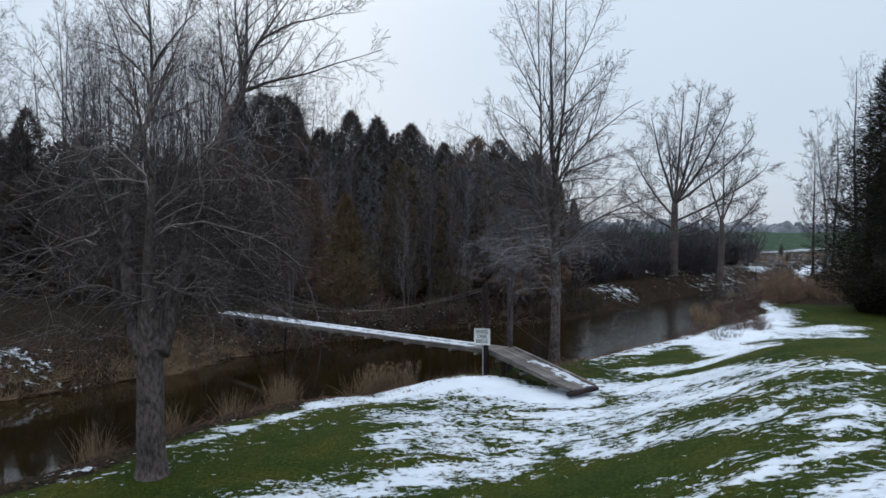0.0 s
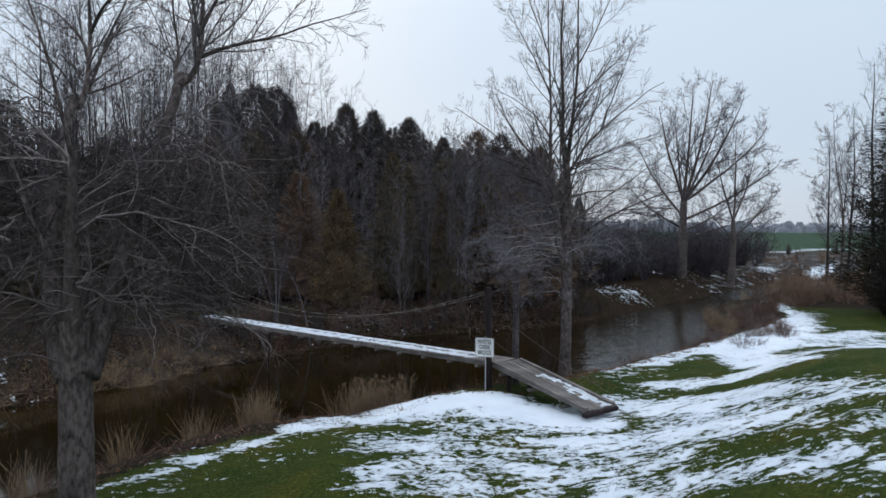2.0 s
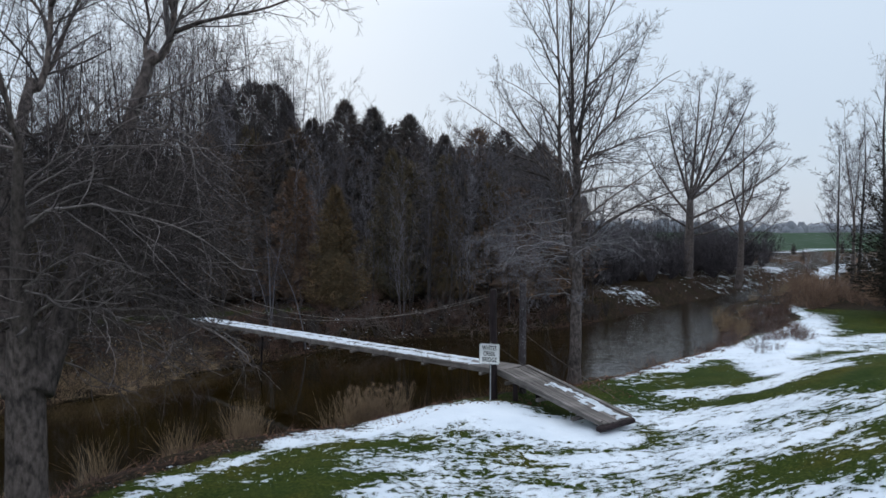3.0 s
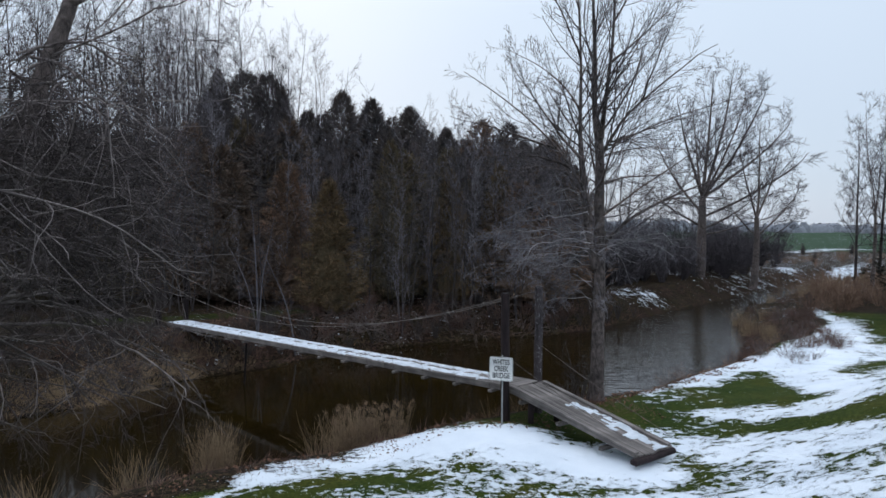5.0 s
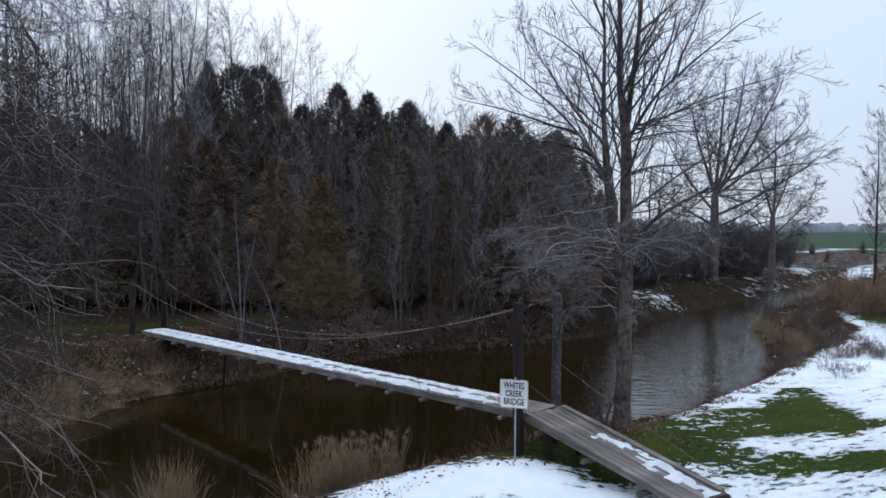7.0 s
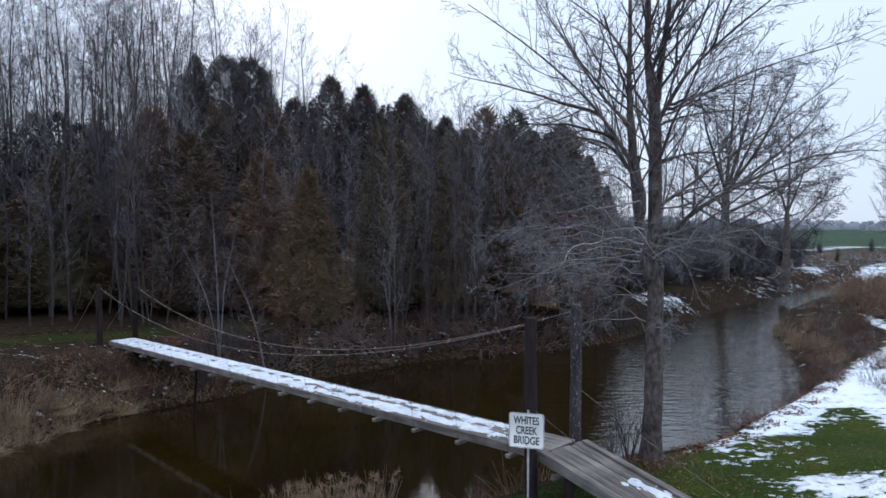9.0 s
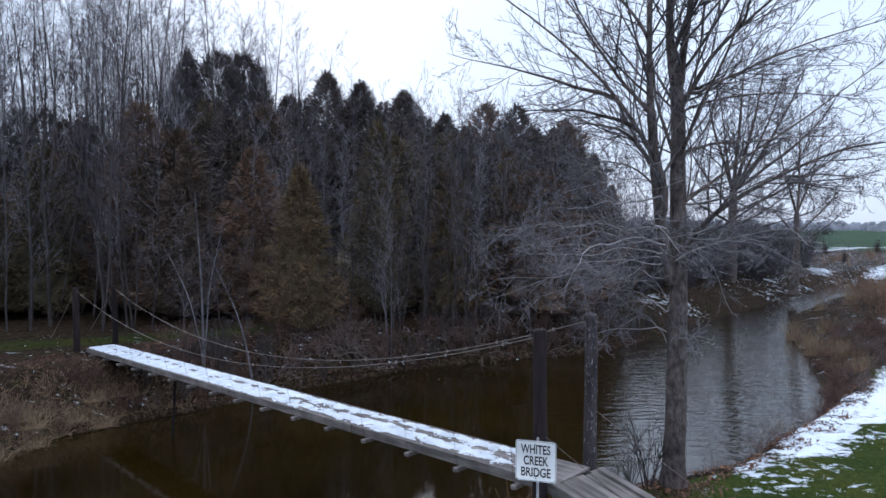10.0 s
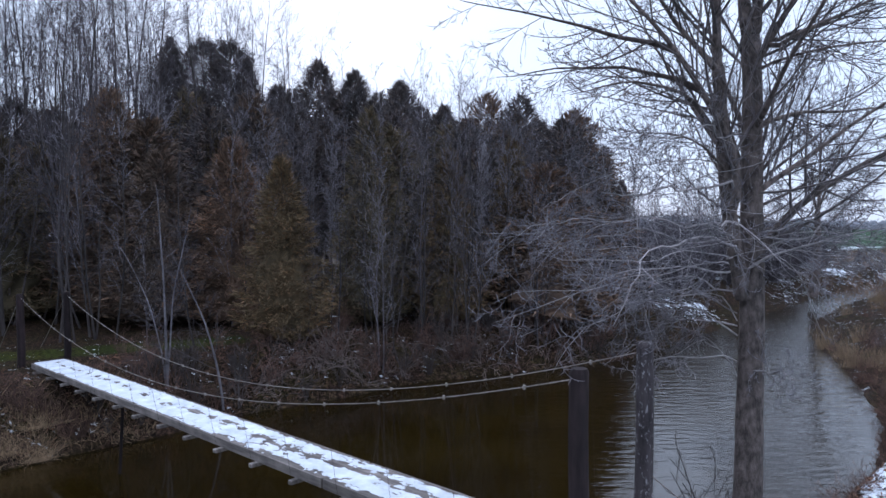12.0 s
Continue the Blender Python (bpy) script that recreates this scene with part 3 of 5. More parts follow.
def build_bridge():
    rng = np.random.default_rng(4)
    bridge = thing("suspension_footbridge", (0, 0, 0), "narrow grey plank suspension footbridge on wooden posts over the creek", "footbridge")
    plank_mesh = bpy.data.meshes.new("plank")
    bm = box((2.56, 0.176, 0.04), bevel=0.006)
    bm.to_mesh(plank_mesh)
    bm.free()
    plank_mesh.materials.append(WOOD)
    rows = 5
    for k in range(8):
        for j in range(rows):
            ob = part("plank", plank_mesh, WOOD, bridge)
            ob.matrix_basis = DECK @ Matrix.Translation((1.29 + 2.575 * k, -0.376 + 0.188 * j, -0.02 + rng.uniform(-0.004, 0.004))) @ Matrix.Rotation(rng.uniform(-0.003, 0.003), 4, "Z")
    for side in (-1, 1):
        for k in range(4):
            bm = box((5.1, 0.05, 0.165), bevel=0.006)
            ob = part("side_beam", bm, WOOD, bridge)
            ob.matrix_basis = DECK @ Matrix.Translation((2.57 + 5.14 * k, side * (DECK_HALF + 0.03), -0.077))
    beam_mesh = bpy.data.meshes.new("cross_beam")
    bm = box((0.1, 1.4, 0.075), bevel=0.008)
    bm.to_mesh(beam_mesh)
    bm.free()
    beam_mesh.materials.append(WOOD)
    spots = [0.75 + 1.27 * k for k in range(16)]
    for s in spots:
        ob = part("cross_beam", beam_mesh, WOOD, bridge)
        ob.matrix_basis = DECK @ Matrix.Translation((s, rng.uniform(-0.03, 0.03), -0.192)) @ Matrix.Rotation(rng.uniform(-0.03, 0.03), 4, "Z")
    post(bridge, 1.67, 26.15, -0.9, 3.16, 0.115, (-0.02, 0.0))
    post(bridge, 2.66, 27.12, -1.0, 3.28, 0.115, (0.0, 0.02), FLECKED_WOOD)
    post(bridge, -13.55, 40.75, -0.3, 2.48, 0.12)
    post(bridge, -12.6, 41.75, -0.3, 2.46, 0.11)
    for a, b, side, dip in ((FRONT_TOP, FAR_FRONT_TOP, 1, 1.45), (BACK_TOP, FAR_BACK_TOP, -1, 1.57)):
        a, b = a + Vector((0, 0, -0.06)), b + Vector((0, 0, -0.06))
        line = cable_line(a, b, 60, dip)
        verts, faces = tubes(line[None], np.full((1, 60), 0.0075), 6)
        rope = part("main_cable", mesh_of("main_cable", verts, faces, CABLE, True), CABLE, bridge, "grey twisted steel cable")
        for s in spots:
            foot = DECK @ Vector((s, side * 0.64, -0.14))
            f = s / DECK_LONG
            g = f * 59 - int(f * 59)
            k = min(int(f * 59), 58)
            head = Vector(line[k] * (1 - g) + line[k + 1] * g)
            verts, faces = tubes(np.linspace(head, foot, 3)[None], np.full((1, 3), 0.0028), 4)
            hang = part("hanger_rod", mesh_of("hanger_rod", verts, faces, POST_WOOD), CABLE, bridge, "thin dark rusty hanger rod")
            bm = box((0.035, 0.035, 0.06), head, 0.008)
            part("clamp", bm, CABLE, hang)
    for start, end in (((1.7, 26.12, 1.55), (4.1, 22.95, 0.32)), ((2.7, 27.1, 1.7), (5.15, 23.6, 0.28))):
        line = cable_line(start, end, 14, 0.06)
        verts, faces = tubes(line[None], np.full((1, 14), 0.006), 5)
        part("guy_cable", mesh_of("guy_cable", verts, faces, BARK, True), BARK, bridge, "thin dark rusty guy cable")
    for start, end in ((FAR_FRONT_TOP, (-16.2, 43.6, 0.1)), (FAR_BACK_TOP, (-15.2, 44.6, 0.1))):
        line = cable_line(start, end, 8, 0.05)
        verts, faces = tubes(line[None], np.full((1, 8), 0.012), 5)
        part("back_stay", mesh_of("back_stay", verts, faces, CABLE, True), CABLE, bridge)
    foot = DECK @ Vector((13.7, 0.35, -0.3))
    line = np.linspace((foot.x - 0.12, foot.y, -1.9), foot, 4)[None]
    verts, faces = tubes(line, np.full((1, 4), 0.04), 8)
    part("support_leg", mesh_of("support_leg", verts, faces, POST_WOOD, True), POST_WOOD, bridge, "short dark wooden support leg")


def build_ramp():
    ramp = thing("wooden_ramp", (0, 0, 0), "weathered plank ramp leading down from bridge to snowy lawn", "ramp")
    top = (Vector((1.93, 26.16, 0.725)) + Vector((2.66, 26.95, 0.725))) / 2
    low = (Vector((4.2, 22.8, 0.07)) + Vector((5.1, 23.4, 0.09))) / 2
    run = low - top
    m = Matrix.Translation(top) @ Matrix.Rotation(math.atan2(run.y, run.x), 4, "Z") @ Matrix.Rotation(-math.asin(run.z / run.length), 4, "Y")
    long = run.length
    rng = np.random.default_rng(9)
    for j in range(6):
        bm = box((long + rng.uniform(-0.05, 0.05), 0.172, 0.045), bevel=0.006)
        ob = part("plank", bm, WOOD, ramp)
        ob.matrix_basis = m @ Matrix.Translation((long / 2 + rng.uniform(-0.03, 0.03), -0.45 + 0.18 * j, -0.02 + rng.uniform(-0.006, 0.004)))
    for side in (-1, 1):
        bm = box((long + 0.02, 0.06, 0.17), bevel=0.008)
        for v in bm.verts:
            if v.co.x > 0 and v.co.z < 0:
                v.co.z += 0.09
        ob = part("side_beam", bm, WOOD, ramp)
        ob.matrix_basis = m @ Matrix.Translation((long / 2 - 0.02, side * 0.575, -0.07))
        bm = box((long * 0.98, 0.14, 0.04), bevel=0.006)
        ob = part("kerb_board", bm, WOOD, ramp)
        ob.matrix_basis = m @ Matrix.Translation((long / 2, side * 0.54, 0.037))
    for s in (0.5, 1.9, 3.3):
        bm = box((0.09, 1.4, 0.09), bevel=0.008)
        ob = part("cross_beam", bm, WOOD, ramp)
        ob.matrix_basis = m @ Matrix.Translation((s, 0.02, -0.235))
    for side in (-0.45, 0.45):
        spot = m @ Vector((0.7, side, -0.25))
        bm = box((0.14, 0.14, 1.6), (spot.x, spot.y, spot.z - 0.75), 0.008)
        part("leg", bm, POST_WOOD, ramp)
    end = m @ Vector((long + 0.02, 0, -0.06))
    bm = box((0.17, 1.42, 0.13), bevel=0.025)
    ob = part("ground_sill", bm, POST_WOOD, ramp, "dark rotten sill timber")
    ob.matrix_basis = m @ Matrix.Translation((long + 0.02, -0.04, -0.10)) @ Matrix.Rotation(0.05, 4, "Z")
    return m, long


def snow_sheet(name, label, m, long, half, cover, thick, step):
    """Broken snow lying on planks: only the cells that hold snow are built."""
    us, vs = np.arange(0, long + 1e-6, step), np.linspace(-half, half, int(2 * half / step) + 1)
    u, v = np.meshgrid(us, vs, indexing="ij")
    depth = cover(u, v)
    z = np.clip(depth, -0.12, 0.5)
    z = np.where(z > 0, 0.004 + thick * np.sqrt(np.clip(z, 0, 1)), -0.004)
    n, k = u.shape
    index = np.arange(n * k).reshape(n, k)
    faces = np.stack([index[:-1, :-1], index[1:, :-1], index[1:, 1:], index[:-1, 1:]], -1)
    wet = (z > 0)
    keep = wet[:-1, :-1] | wet[1:, :-1] | wet[1:, 1:] | wet[:-1, 1:]
    me = mesh_of(name, np.stack([u, v, z], -1), faces[keep], TRODDEN, True)
    ob = new(name, me)
    ob.matrix_basis = m
    return tagged(ob, label, "snow", kind="stuff")


def value_noise(u, v, seed):
    rng = np.random.default_rng(seed)
    grid = rng.uniform(-1, 1, (257, 65))
    iu, iv = np.floor(u).astype(int), np.floor(v).astype(int)
    fu, fv = u - iu, v - iv
    fu, fv = fu * fu * (3 - 2 * fu), fv * fv * (3 - 2 * fv)
    take = lambda a, b: grid[a % 257, b % 65]
    return (take(iu, iv) * (1 - fu) + take(iu + 1, iv) * fu) * (1 - fv) + (take(iu, iv + 1) * (1 - fu) + take(iu + 1, iv + 1) * fu) * fv


def deck_cover(u, v):
    far_off = 0.65 * smooth(5, 14, u)
    line = -0.10 + 0.05 * np.sin(u * 1.1)
    steps = 0.5 + 0.5 * np.sin(u * 9.5 + 1.5 * value_noise(u * 2, v * 0 + 40, 7))
    trod = np.exp(-((v - line) / 0.12) ** 2) * (0.5 + 0.85 * steps) * (1.15 - 0.7 * far_off)
    ragged = 0.38 * value_noise(u * 3.0 + v * 2, v * 9 + 20, 1) + 0.55 * value_noise(u * 7 - v * 3, v * 22 + 9, 2) + 0.4 * value_noise(u * 22, v * 34 + 5, 8)
    bare_end = 2.2 * (1 - smooth(0.4, 1.5, u))
    front = 0.9 * smooth(0.26, 0.44, v) * (1 - 0.75 * smooth(6, 13, u))
    back = 0.55 * smooth(-0.3, -0.5, v) * (1 - far_off)
    return 0.36 + 0.3 * far_off - trod - front - back + 0.95 * ragged * (1 - 0.2 * far_off) - bare_end - 2 * smooth(0.44, 0.48, np.abs(v)) * (0.6 + 0.6 * value_noise(u * 6, v, 3))


def ramp_cover(u, v):
    ragged = 0.6 * value_noise(u * 4, v * 6 + 30, 5) + 0.4 * value_noise(u * 11, v * 12 + 3, 6)
    low = smooth(0.5, 2.8, u)
    return -0.7 + 1.25 * low * np.exp(-((v - 0.27) / (0.08 + 0.17 * low)) ** 2) + 0.95 * ragged * smooth(0.7, 1.6, u)


build_bridge()
RAMP, RAMP_LONG = build_ramp()
snow_sheet("deck_snow", "trodden white snow lying in patches on the bridge planks", DECK, DECK_LONG, 0.49, deck_cover, 0.03, 0.026)
snow_sheet("ramp_snow", "melting white snow patch on the ramp planks", RAMP @ Matrix.Translation((0, 0, 0.006)), RAMP_LONG, 0.46, ramp_cover, 0.03, 0.025)


# ---- the sign ----
def build_sign():
    place = (1.49, 25.4, floor_z(1.49, 25.4))
    sign = thing("bridge_sign", place, "white square metal sign with black lettering on a thin steel post", "sign", turn=radians(-17))
    base = place[2]
    bm = box((0.036, 0.03, 1.72 - base + 0.35), (0.025, 0.03, (1.72 - base - 0.35) / 2), 0.006)
    part("sign_post", bm, STEEL, sign)
    half, r, ring = 0.3, 0.045, []
    for cx, cy, a0 in ((half - r, half - r, 0), (-half + r, half - r, 90), (-half + r, -half + r, 180), (half - r, -half + r, 270)):
        ring += [(cx + r * math.cos(radians(a0 + k * 15)), cy + r * math.sin(radians(a0 + k * 15))) for k in range(7)]

    def plate(scale, thick, y):
        bm = bmesh.new()
        face = bm.faces.new([bm.verts.new((x * scale, y, z * scale)) for x, z in ring])
        out = bmesh.ops.extrude_face_region(bm, geom=[face])
        for v in out["geom"]:
            if isinstance(v, bmesh.types.BMVert):
                v.co.y += thick
        bmesh.ops.recalc_face_normals(bm, faces=bm.faces[:])
        return bm

    mid = 1.375 - base
    board = part("sign_board", plate(1.0, 0.006, 0.0), SIGN_WHITE, sign)
    board.location = (0, 0, mid)
    bm = bmesh.new()
    outer = [bm.verts.new((x * 0.975, -0.003, z * 0.975)) for x, z in ring]
    inner = [bm.verts.new((x * 0.955, -0.003, z * 0.955)) for x, z in ring]
    for k in range(len(ring)):
        j = (k + 1) % len(ring)
        bm.faces.new((outer[k], outer[j], inner[j], inner[k]))
    part("border_line", bm, SIGN_BLACK, board, "thin black border line")
    for k, word in enumerate(("WHITES", "CREEK", "BRIDGE")):
        curve = bpy.data.curves.new("lettering", "FONT")
        curve.body, curve.align_x, curve.align_y, curve.size, curve.extrude, curve.offset = word, "CENTER", "CENTER", 0.185, 0.0015, 0.0035
        text = new("lettering", curve)
        me = bpy.data.meshes.new_from_object(text.evaluated_get(bpy.context.evaluated_depsgraph_get()))
        bpy.data.objects.remove(text)
        width = max(v.co.x for v in me.vertices) - min(v.co.x for v in me.vertices)
        for v in me.vertices:
            v.co = Vector((v.co.x * (0.0725 * len(word)) / width, -0.005 - v.co.z, v.co.y * 1.0 + 0.17 - 0.17 * k))
        me.materials.clear()
        me.materials.append(SIGN_BLACK)
        part("lettering", me, SIGN_BLACK, board, "black capital lettering")
    for z in (0.25, -0.25):
        bm = bmesh.new()
        bmesh.ops.create_uvsphere(bm, u_segments=8, v_segments=5, radius=0.012, matrix=Matrix.Translation((0, -0.002, z)))
        part("bolt", bm, STEEL, board)


build_sign()


# ---- trees ----


def soft_part(name, data, mat, parent, label=""):
    """A mass of twigs, leaves or blades too fine to pick apart."""
    return tagged(part(name, data, mat, parent, label), kind="stuff")


def branch_out(rng, pts, rad, length, plan, least=0.0042):
    """Adds side stems level by level. plan rows: count, lo, hi, angle, ratio, thin, points, wiggle, pull, sides."""
    made = []
    for count, lo, hi, angle, ratio, thin, n, wig, pull, sides in plan:
        p, d, length, r = sprouts(rng, pts, rad, length, count, lo, hi, angle, ratio, thin)
        pts, rad = shoots(rng, p, d, length, np.maximum(r, least), n, wig, pull, 0.45)
        made.append((pts, rad, sides))
    return made


UPPER = [(17, 0.10, 0.97, 44, 0.40, 0.42, 8, 0.06, 0.045, 4), (7, 0.12, 0.97, 42, 0.46, 0.52, 5, 0.08, 0.04, 3), (3, 0.15, 0.97, 40, 0.55, 0.8, 3, 0.10, 0.03, 3)]
DROOP = [(10, 0.15, 0.98, 54, 0.46, 0.5, 9, 0.19, -0.008, 3), (7, 0.12, 0.97, 56, 0.44, 0.6, 5, 0.22, 0.0, 3), (4, 0.15, 0.97, 52, 0.5, 0.8, 3, 0.26, 0.04, 3)]
LAWN_DROOP = [(13, 0.10, 0.98, 46, 0.54, 0.62, 9, 0.16, -0.012, 3), (6, 0.12, 0.97, 50, 0.44, 0.62, 5, 0.18, 0.0, 3), (3, 0.15, 0.97, 48, 0.5, 0.8, 3, 0.2, 0.05, 3)]


def creek_tree(label, base, boles, stems, droops, seed, crown_bark, skirt_bark, skirt_twig, reach=6.0, hanging=DROOP):
    """A lawn tree with rising, arching stems and, low down, a skirt of drooping, twiggy limbs."""
    rng = np.random.default_rng(seed)
    tree = thing("bare_tree", base, label, "tree", "bare lawn trees")
    o = np.array(base, float)
    at = lambda p: tuple(np.array(p, float) - o)
    trunk = []
    for a, mid, b, r0, r1 in boles:
        line = arc(at(a), at(mid), at(b), 40, rng, 0.004)
        r = np.linspace(r0, r1, 40)
        if a[2] <= base[2] + 0.2:
            r = r * (1 + 0.5 * np.exp(-np.arange(40) / 1.6))
        trunk.append((line, r))
    part("trunk", mesh_of("trunk", *joined([tubes(*closed(p, r), 12) for p, r in trunk]), BARK, True), BARK, tree)
    axis = np.vstack([p for p, _ in trunk])
    for a, mid, b, r0 in stems:
        start = np.array(at(a))
        near = axis[np.argmin(np.linalg.norm(axis - start, axis=1))]
        start = near if np.linalg.norm(near - start) < 0.7 else start
        line = arc(start, at(mid), at(b), 14, rng, 0.028)[None]
        fine = np.linspace(0, 13, 80)
        axis = np.vstack([axis] + [np.stack([np.interp(fine, np.arange(14), line[0, :, k]) for k in range(3)], 1)])
        rad = (r0 * (1 - 0.9 * np.linspace(0, 1, 14) ** 0.65))[None]
        limb = part("limb", mesh_of("limb", *tubes(*closed(line[0], rad[0]), 8), BARK, True), BARK, tree)
        levels = branch_out(rng, line, rad, np.array([min(span(line[0]), reach)]), UPPER, 0.0049)
        soft_part("twig_spray", mesh_of("twig_spray", *joined([tubes(*lv) for lv in levels]), crown_bark, True), crown_bark, limb, "fine bare grey-brown twigs")
    for a, b, lift, r0 in droops:
        line = bow(at(a), at(b), lift, 16, rng, 0.09)[None]
        rad = np.linspace(r0, r0 * 0.2, 16)[None]
        limb = part("drooping_limb", mesh_of("drooping_limb", *tubes(line, rad, 6), skirt_bark, True), skirt_bark, tree)
        levels = branch_out(rng, line, rad, np.array([span(line[0])]), hanging)
        soft_part("branch_spray", mesh_of("branch_spray", *tubes(*levels[0]), skirt_bark, True), skirt_bark, limb, "pale sinuous drooping branches")
        soft_part("twig_spray", mesh_of("twig_spray", *joined([tubes(*lv) for lv in levels[1:]]), skirt_twig, True), skirt_twig, limb, "dense fine brown-grey twigs")
    return tree


def skirt(rng, x, y, low, high, count, reach, toward, drop, rise=0.55):
    """Low limbs round a stem: they leave it level, sag and lift their tips."""
    rows = []
    for k in range(count):
        a = rng.uniform(-0.65, math.pi + 0.65) if toward is None else rng.normal(toward[0], toward[1])
        z = rng.uniform(low, high)
        out = reach * rng.uniform(0.6, 1.1)
        bend = a + rng.normal(0, 0.3)
        rows.append(((x + 0.06 * math.cos(a), y + 0.06 * math.sin(a), z), (x + out * math.cos(bend), y + out * math.sin(bend), z + rng.uniform(-drop, 0.35)),
                     (rng.normal(0, 0.3), rng.normal(0, 0.3), rise * rng.uniform(0.1, 1.2)), rng.uniform(0.011, 0.021)))
    return rows


def build_lawn_trees():
    rng = np.random.default_rng(21)
    # beside the bridge: a main bole, a second one that parts from it low down, and arching limbs
    bx, by = 4.58, 28.6
    z0 = floor_z(bx, by) - 0.1
    foot = (bx, by, z0)
    boles = [(foot, (4.67, 28.66, 3.2), (4.62, 28.75, 7.5), 0.22, 0.13), ((4.52, 28.62, 3.7), (4.24, 28.55, 5.2), (4.06, 28.5, 7.0), 0.115, 0.09)]
    stems = [
        ((4.60, 28.75, 7.4), (4.48, 28.9, 10.4), (4.55, 29.2, 16.0), 0.125), ((4.61, 28.75, 7.4), (4.92, 28.6, 9.8), (5.05, 28.2, 16.4), 0.11), ((4.07, 28.5, 6.85), (3.95, 28.4, 9.6), (3.85, 28.2, 15.4), 0.092),
        # towards the wood
        ((4.30, 28.55, 4.9), (3.48, 28.2, 6.93), (0.58, 27.8, 9.3), 0.085), ((3.62, 28.3, 6.55), (2.62, 28.6, 7.00), (0.95, 28.9, 6.95), 0.052), ((3.95, 28.45, 5.95), (3.15, 28.0, 6.62), (1.80, 27.6, 6.45), 0.055),
        ((3.28, 28.15, 7.10), (1.95, 28.9, 7.75), (0.20, 29.4, 8.30), 0.048), ((4.05, 28.5, 6.95), (2.97, 28.3, 8.16), (1.70, 28.2, 9.9), 0.055), ((4.1, 28.5, 5.5), (3.3, 27.8, 5.95), (2.2, 27.3, 5.80), 0.028),
        ((3.98, 28.4, 8.3), (3.17, 28.8, 9.45), (1.78, 29.3, 10.4), 0.042), ((3.94, 28.4, 9.8), (3.17, 28.0, 11.4), (2.2, 27.8, 12.8), 0.036), ((3.9, 28.3, 11.2), (3.3, 28.6, 13.2), (2.8, 28.9, 15.0), 0.028),
        # towards the lawn and upstream
        ((4.72, 28.75, 6.6), (5.45, 28.9, 8.2), (8.3, 29.3, 10.5), 0.092), ((4.96, 28.8, 7.35), (6.1, 28.2, 7.85), (8.9, 27.6, 8.85), 0.045), ((4.7, 28.7, 6.0), (5.75, 29.1, 6.45), (9.0, 29.9, 6.75), 0.058),
        ((4.66, 28.65, 5.12), (5.6, 28.3, 5.92), (8.2, 27.9, 7.9), 0.062), ((4.56, 28.7, 4.0), (6.9, 29.2, 5.85), (10.2, 29.9, 6.6), 0.085), ((6.6, 29.15, 5.6), (8.0, 29.9, 5.9), (9.9, 30.6, 5.75), 0.045),
        ((5.0, 28.8, 7.45), (6.3, 29.4, 7.95), (8.8, 30.1, 8.7), 0.042), ((4.8, 28.75, 6.9), (5.6, 28.0, 7.2), (7.6, 27.2, 7.0), 0.034), ((4.98, 28.5, 9.7), (6.2, 28.9, 10.9), (7.4, 29.2, 12.2), 0.042),
        ((5.02, 28.4, 11.0), (5.9, 28.0, 13.0), (6.6, 27.8, 15.4), 0.034), ((5.9, 28.95, 8.7), (6.3, 28.5, 10.0), (6.9, 28.2, 11.6), 0.036),
        # near and far sides
        ((4.6, 28.6, 6.1), (4.9, 26.9, 8.0), (5.3, 25.7, 10.2), 0.045), ((4.5, 28.8, 5.8), (4.7, 30.6, 8.2), (5.0, 32.0, 11.6), 0.055), ((4.2, 28.6, 5.9), (3.7, 30.2, 7.6), (3.1, 31.2, 9.8), 0.045), ((4.5, 28.9, 9.6), (4.3, 27.8, 11.4), (3.9, 26.8, 13.4), 0.034)]
    droops = skirt(rng, 4.45, 28.65, 3.7, 6.1, 13, 3.9, (math.pi, 0.8), 0.7, 0.35) + skirt(rng, 4.5, 28.65, 4.0, 6.0, 6, 3.2, (0.1, 0.9), 0.6, 0.35)
    droops += [(a, b, lift, 0.7 * r) for a, b, lift, r in skirt(rng, 4.5, 28.62, 2.2, 3.6, 6, 2.6, (math.pi, 0.8), 0.9) + skirt(rng, 4.6, 28.62, 2.4, 3.4, 1, 2.6, (-0.5, 0.5), 0.5)]
    creek_tree("tall bare tree with drooping lower twigs beside the footbridge", foot, boles, stems, droops, 5, CROWN_TWIG, PALE_TWIG, TWIG)
    # on the lawn, three stems from one foot
    lx, ly = -6.35, 16.1
    z0 = floor_z(lx, ly) - 0.1
    foot = (lx, ly, z0)
    boles = [(foot, (-6.37, 16.1, 1.5), (-6.34, 16.1, 3.5), 0.315, 0.26), ((-6.48, 16.12, 2.5), (-7.12, 16.75, 4.4), (-7.62, 18.5, 7.85), 0.23, 0.085), ((-6.2, 16.12, 2.5), (-5.85, 16.95, 4.6), (-5.22, 18.25, 8.3), 0.25, 0.095), ((-6.33, 16.1, 2.9), (-6.2, 15.75, 4.6), (-5.9, 15.3, 6.4), 0.2, 0.05)]
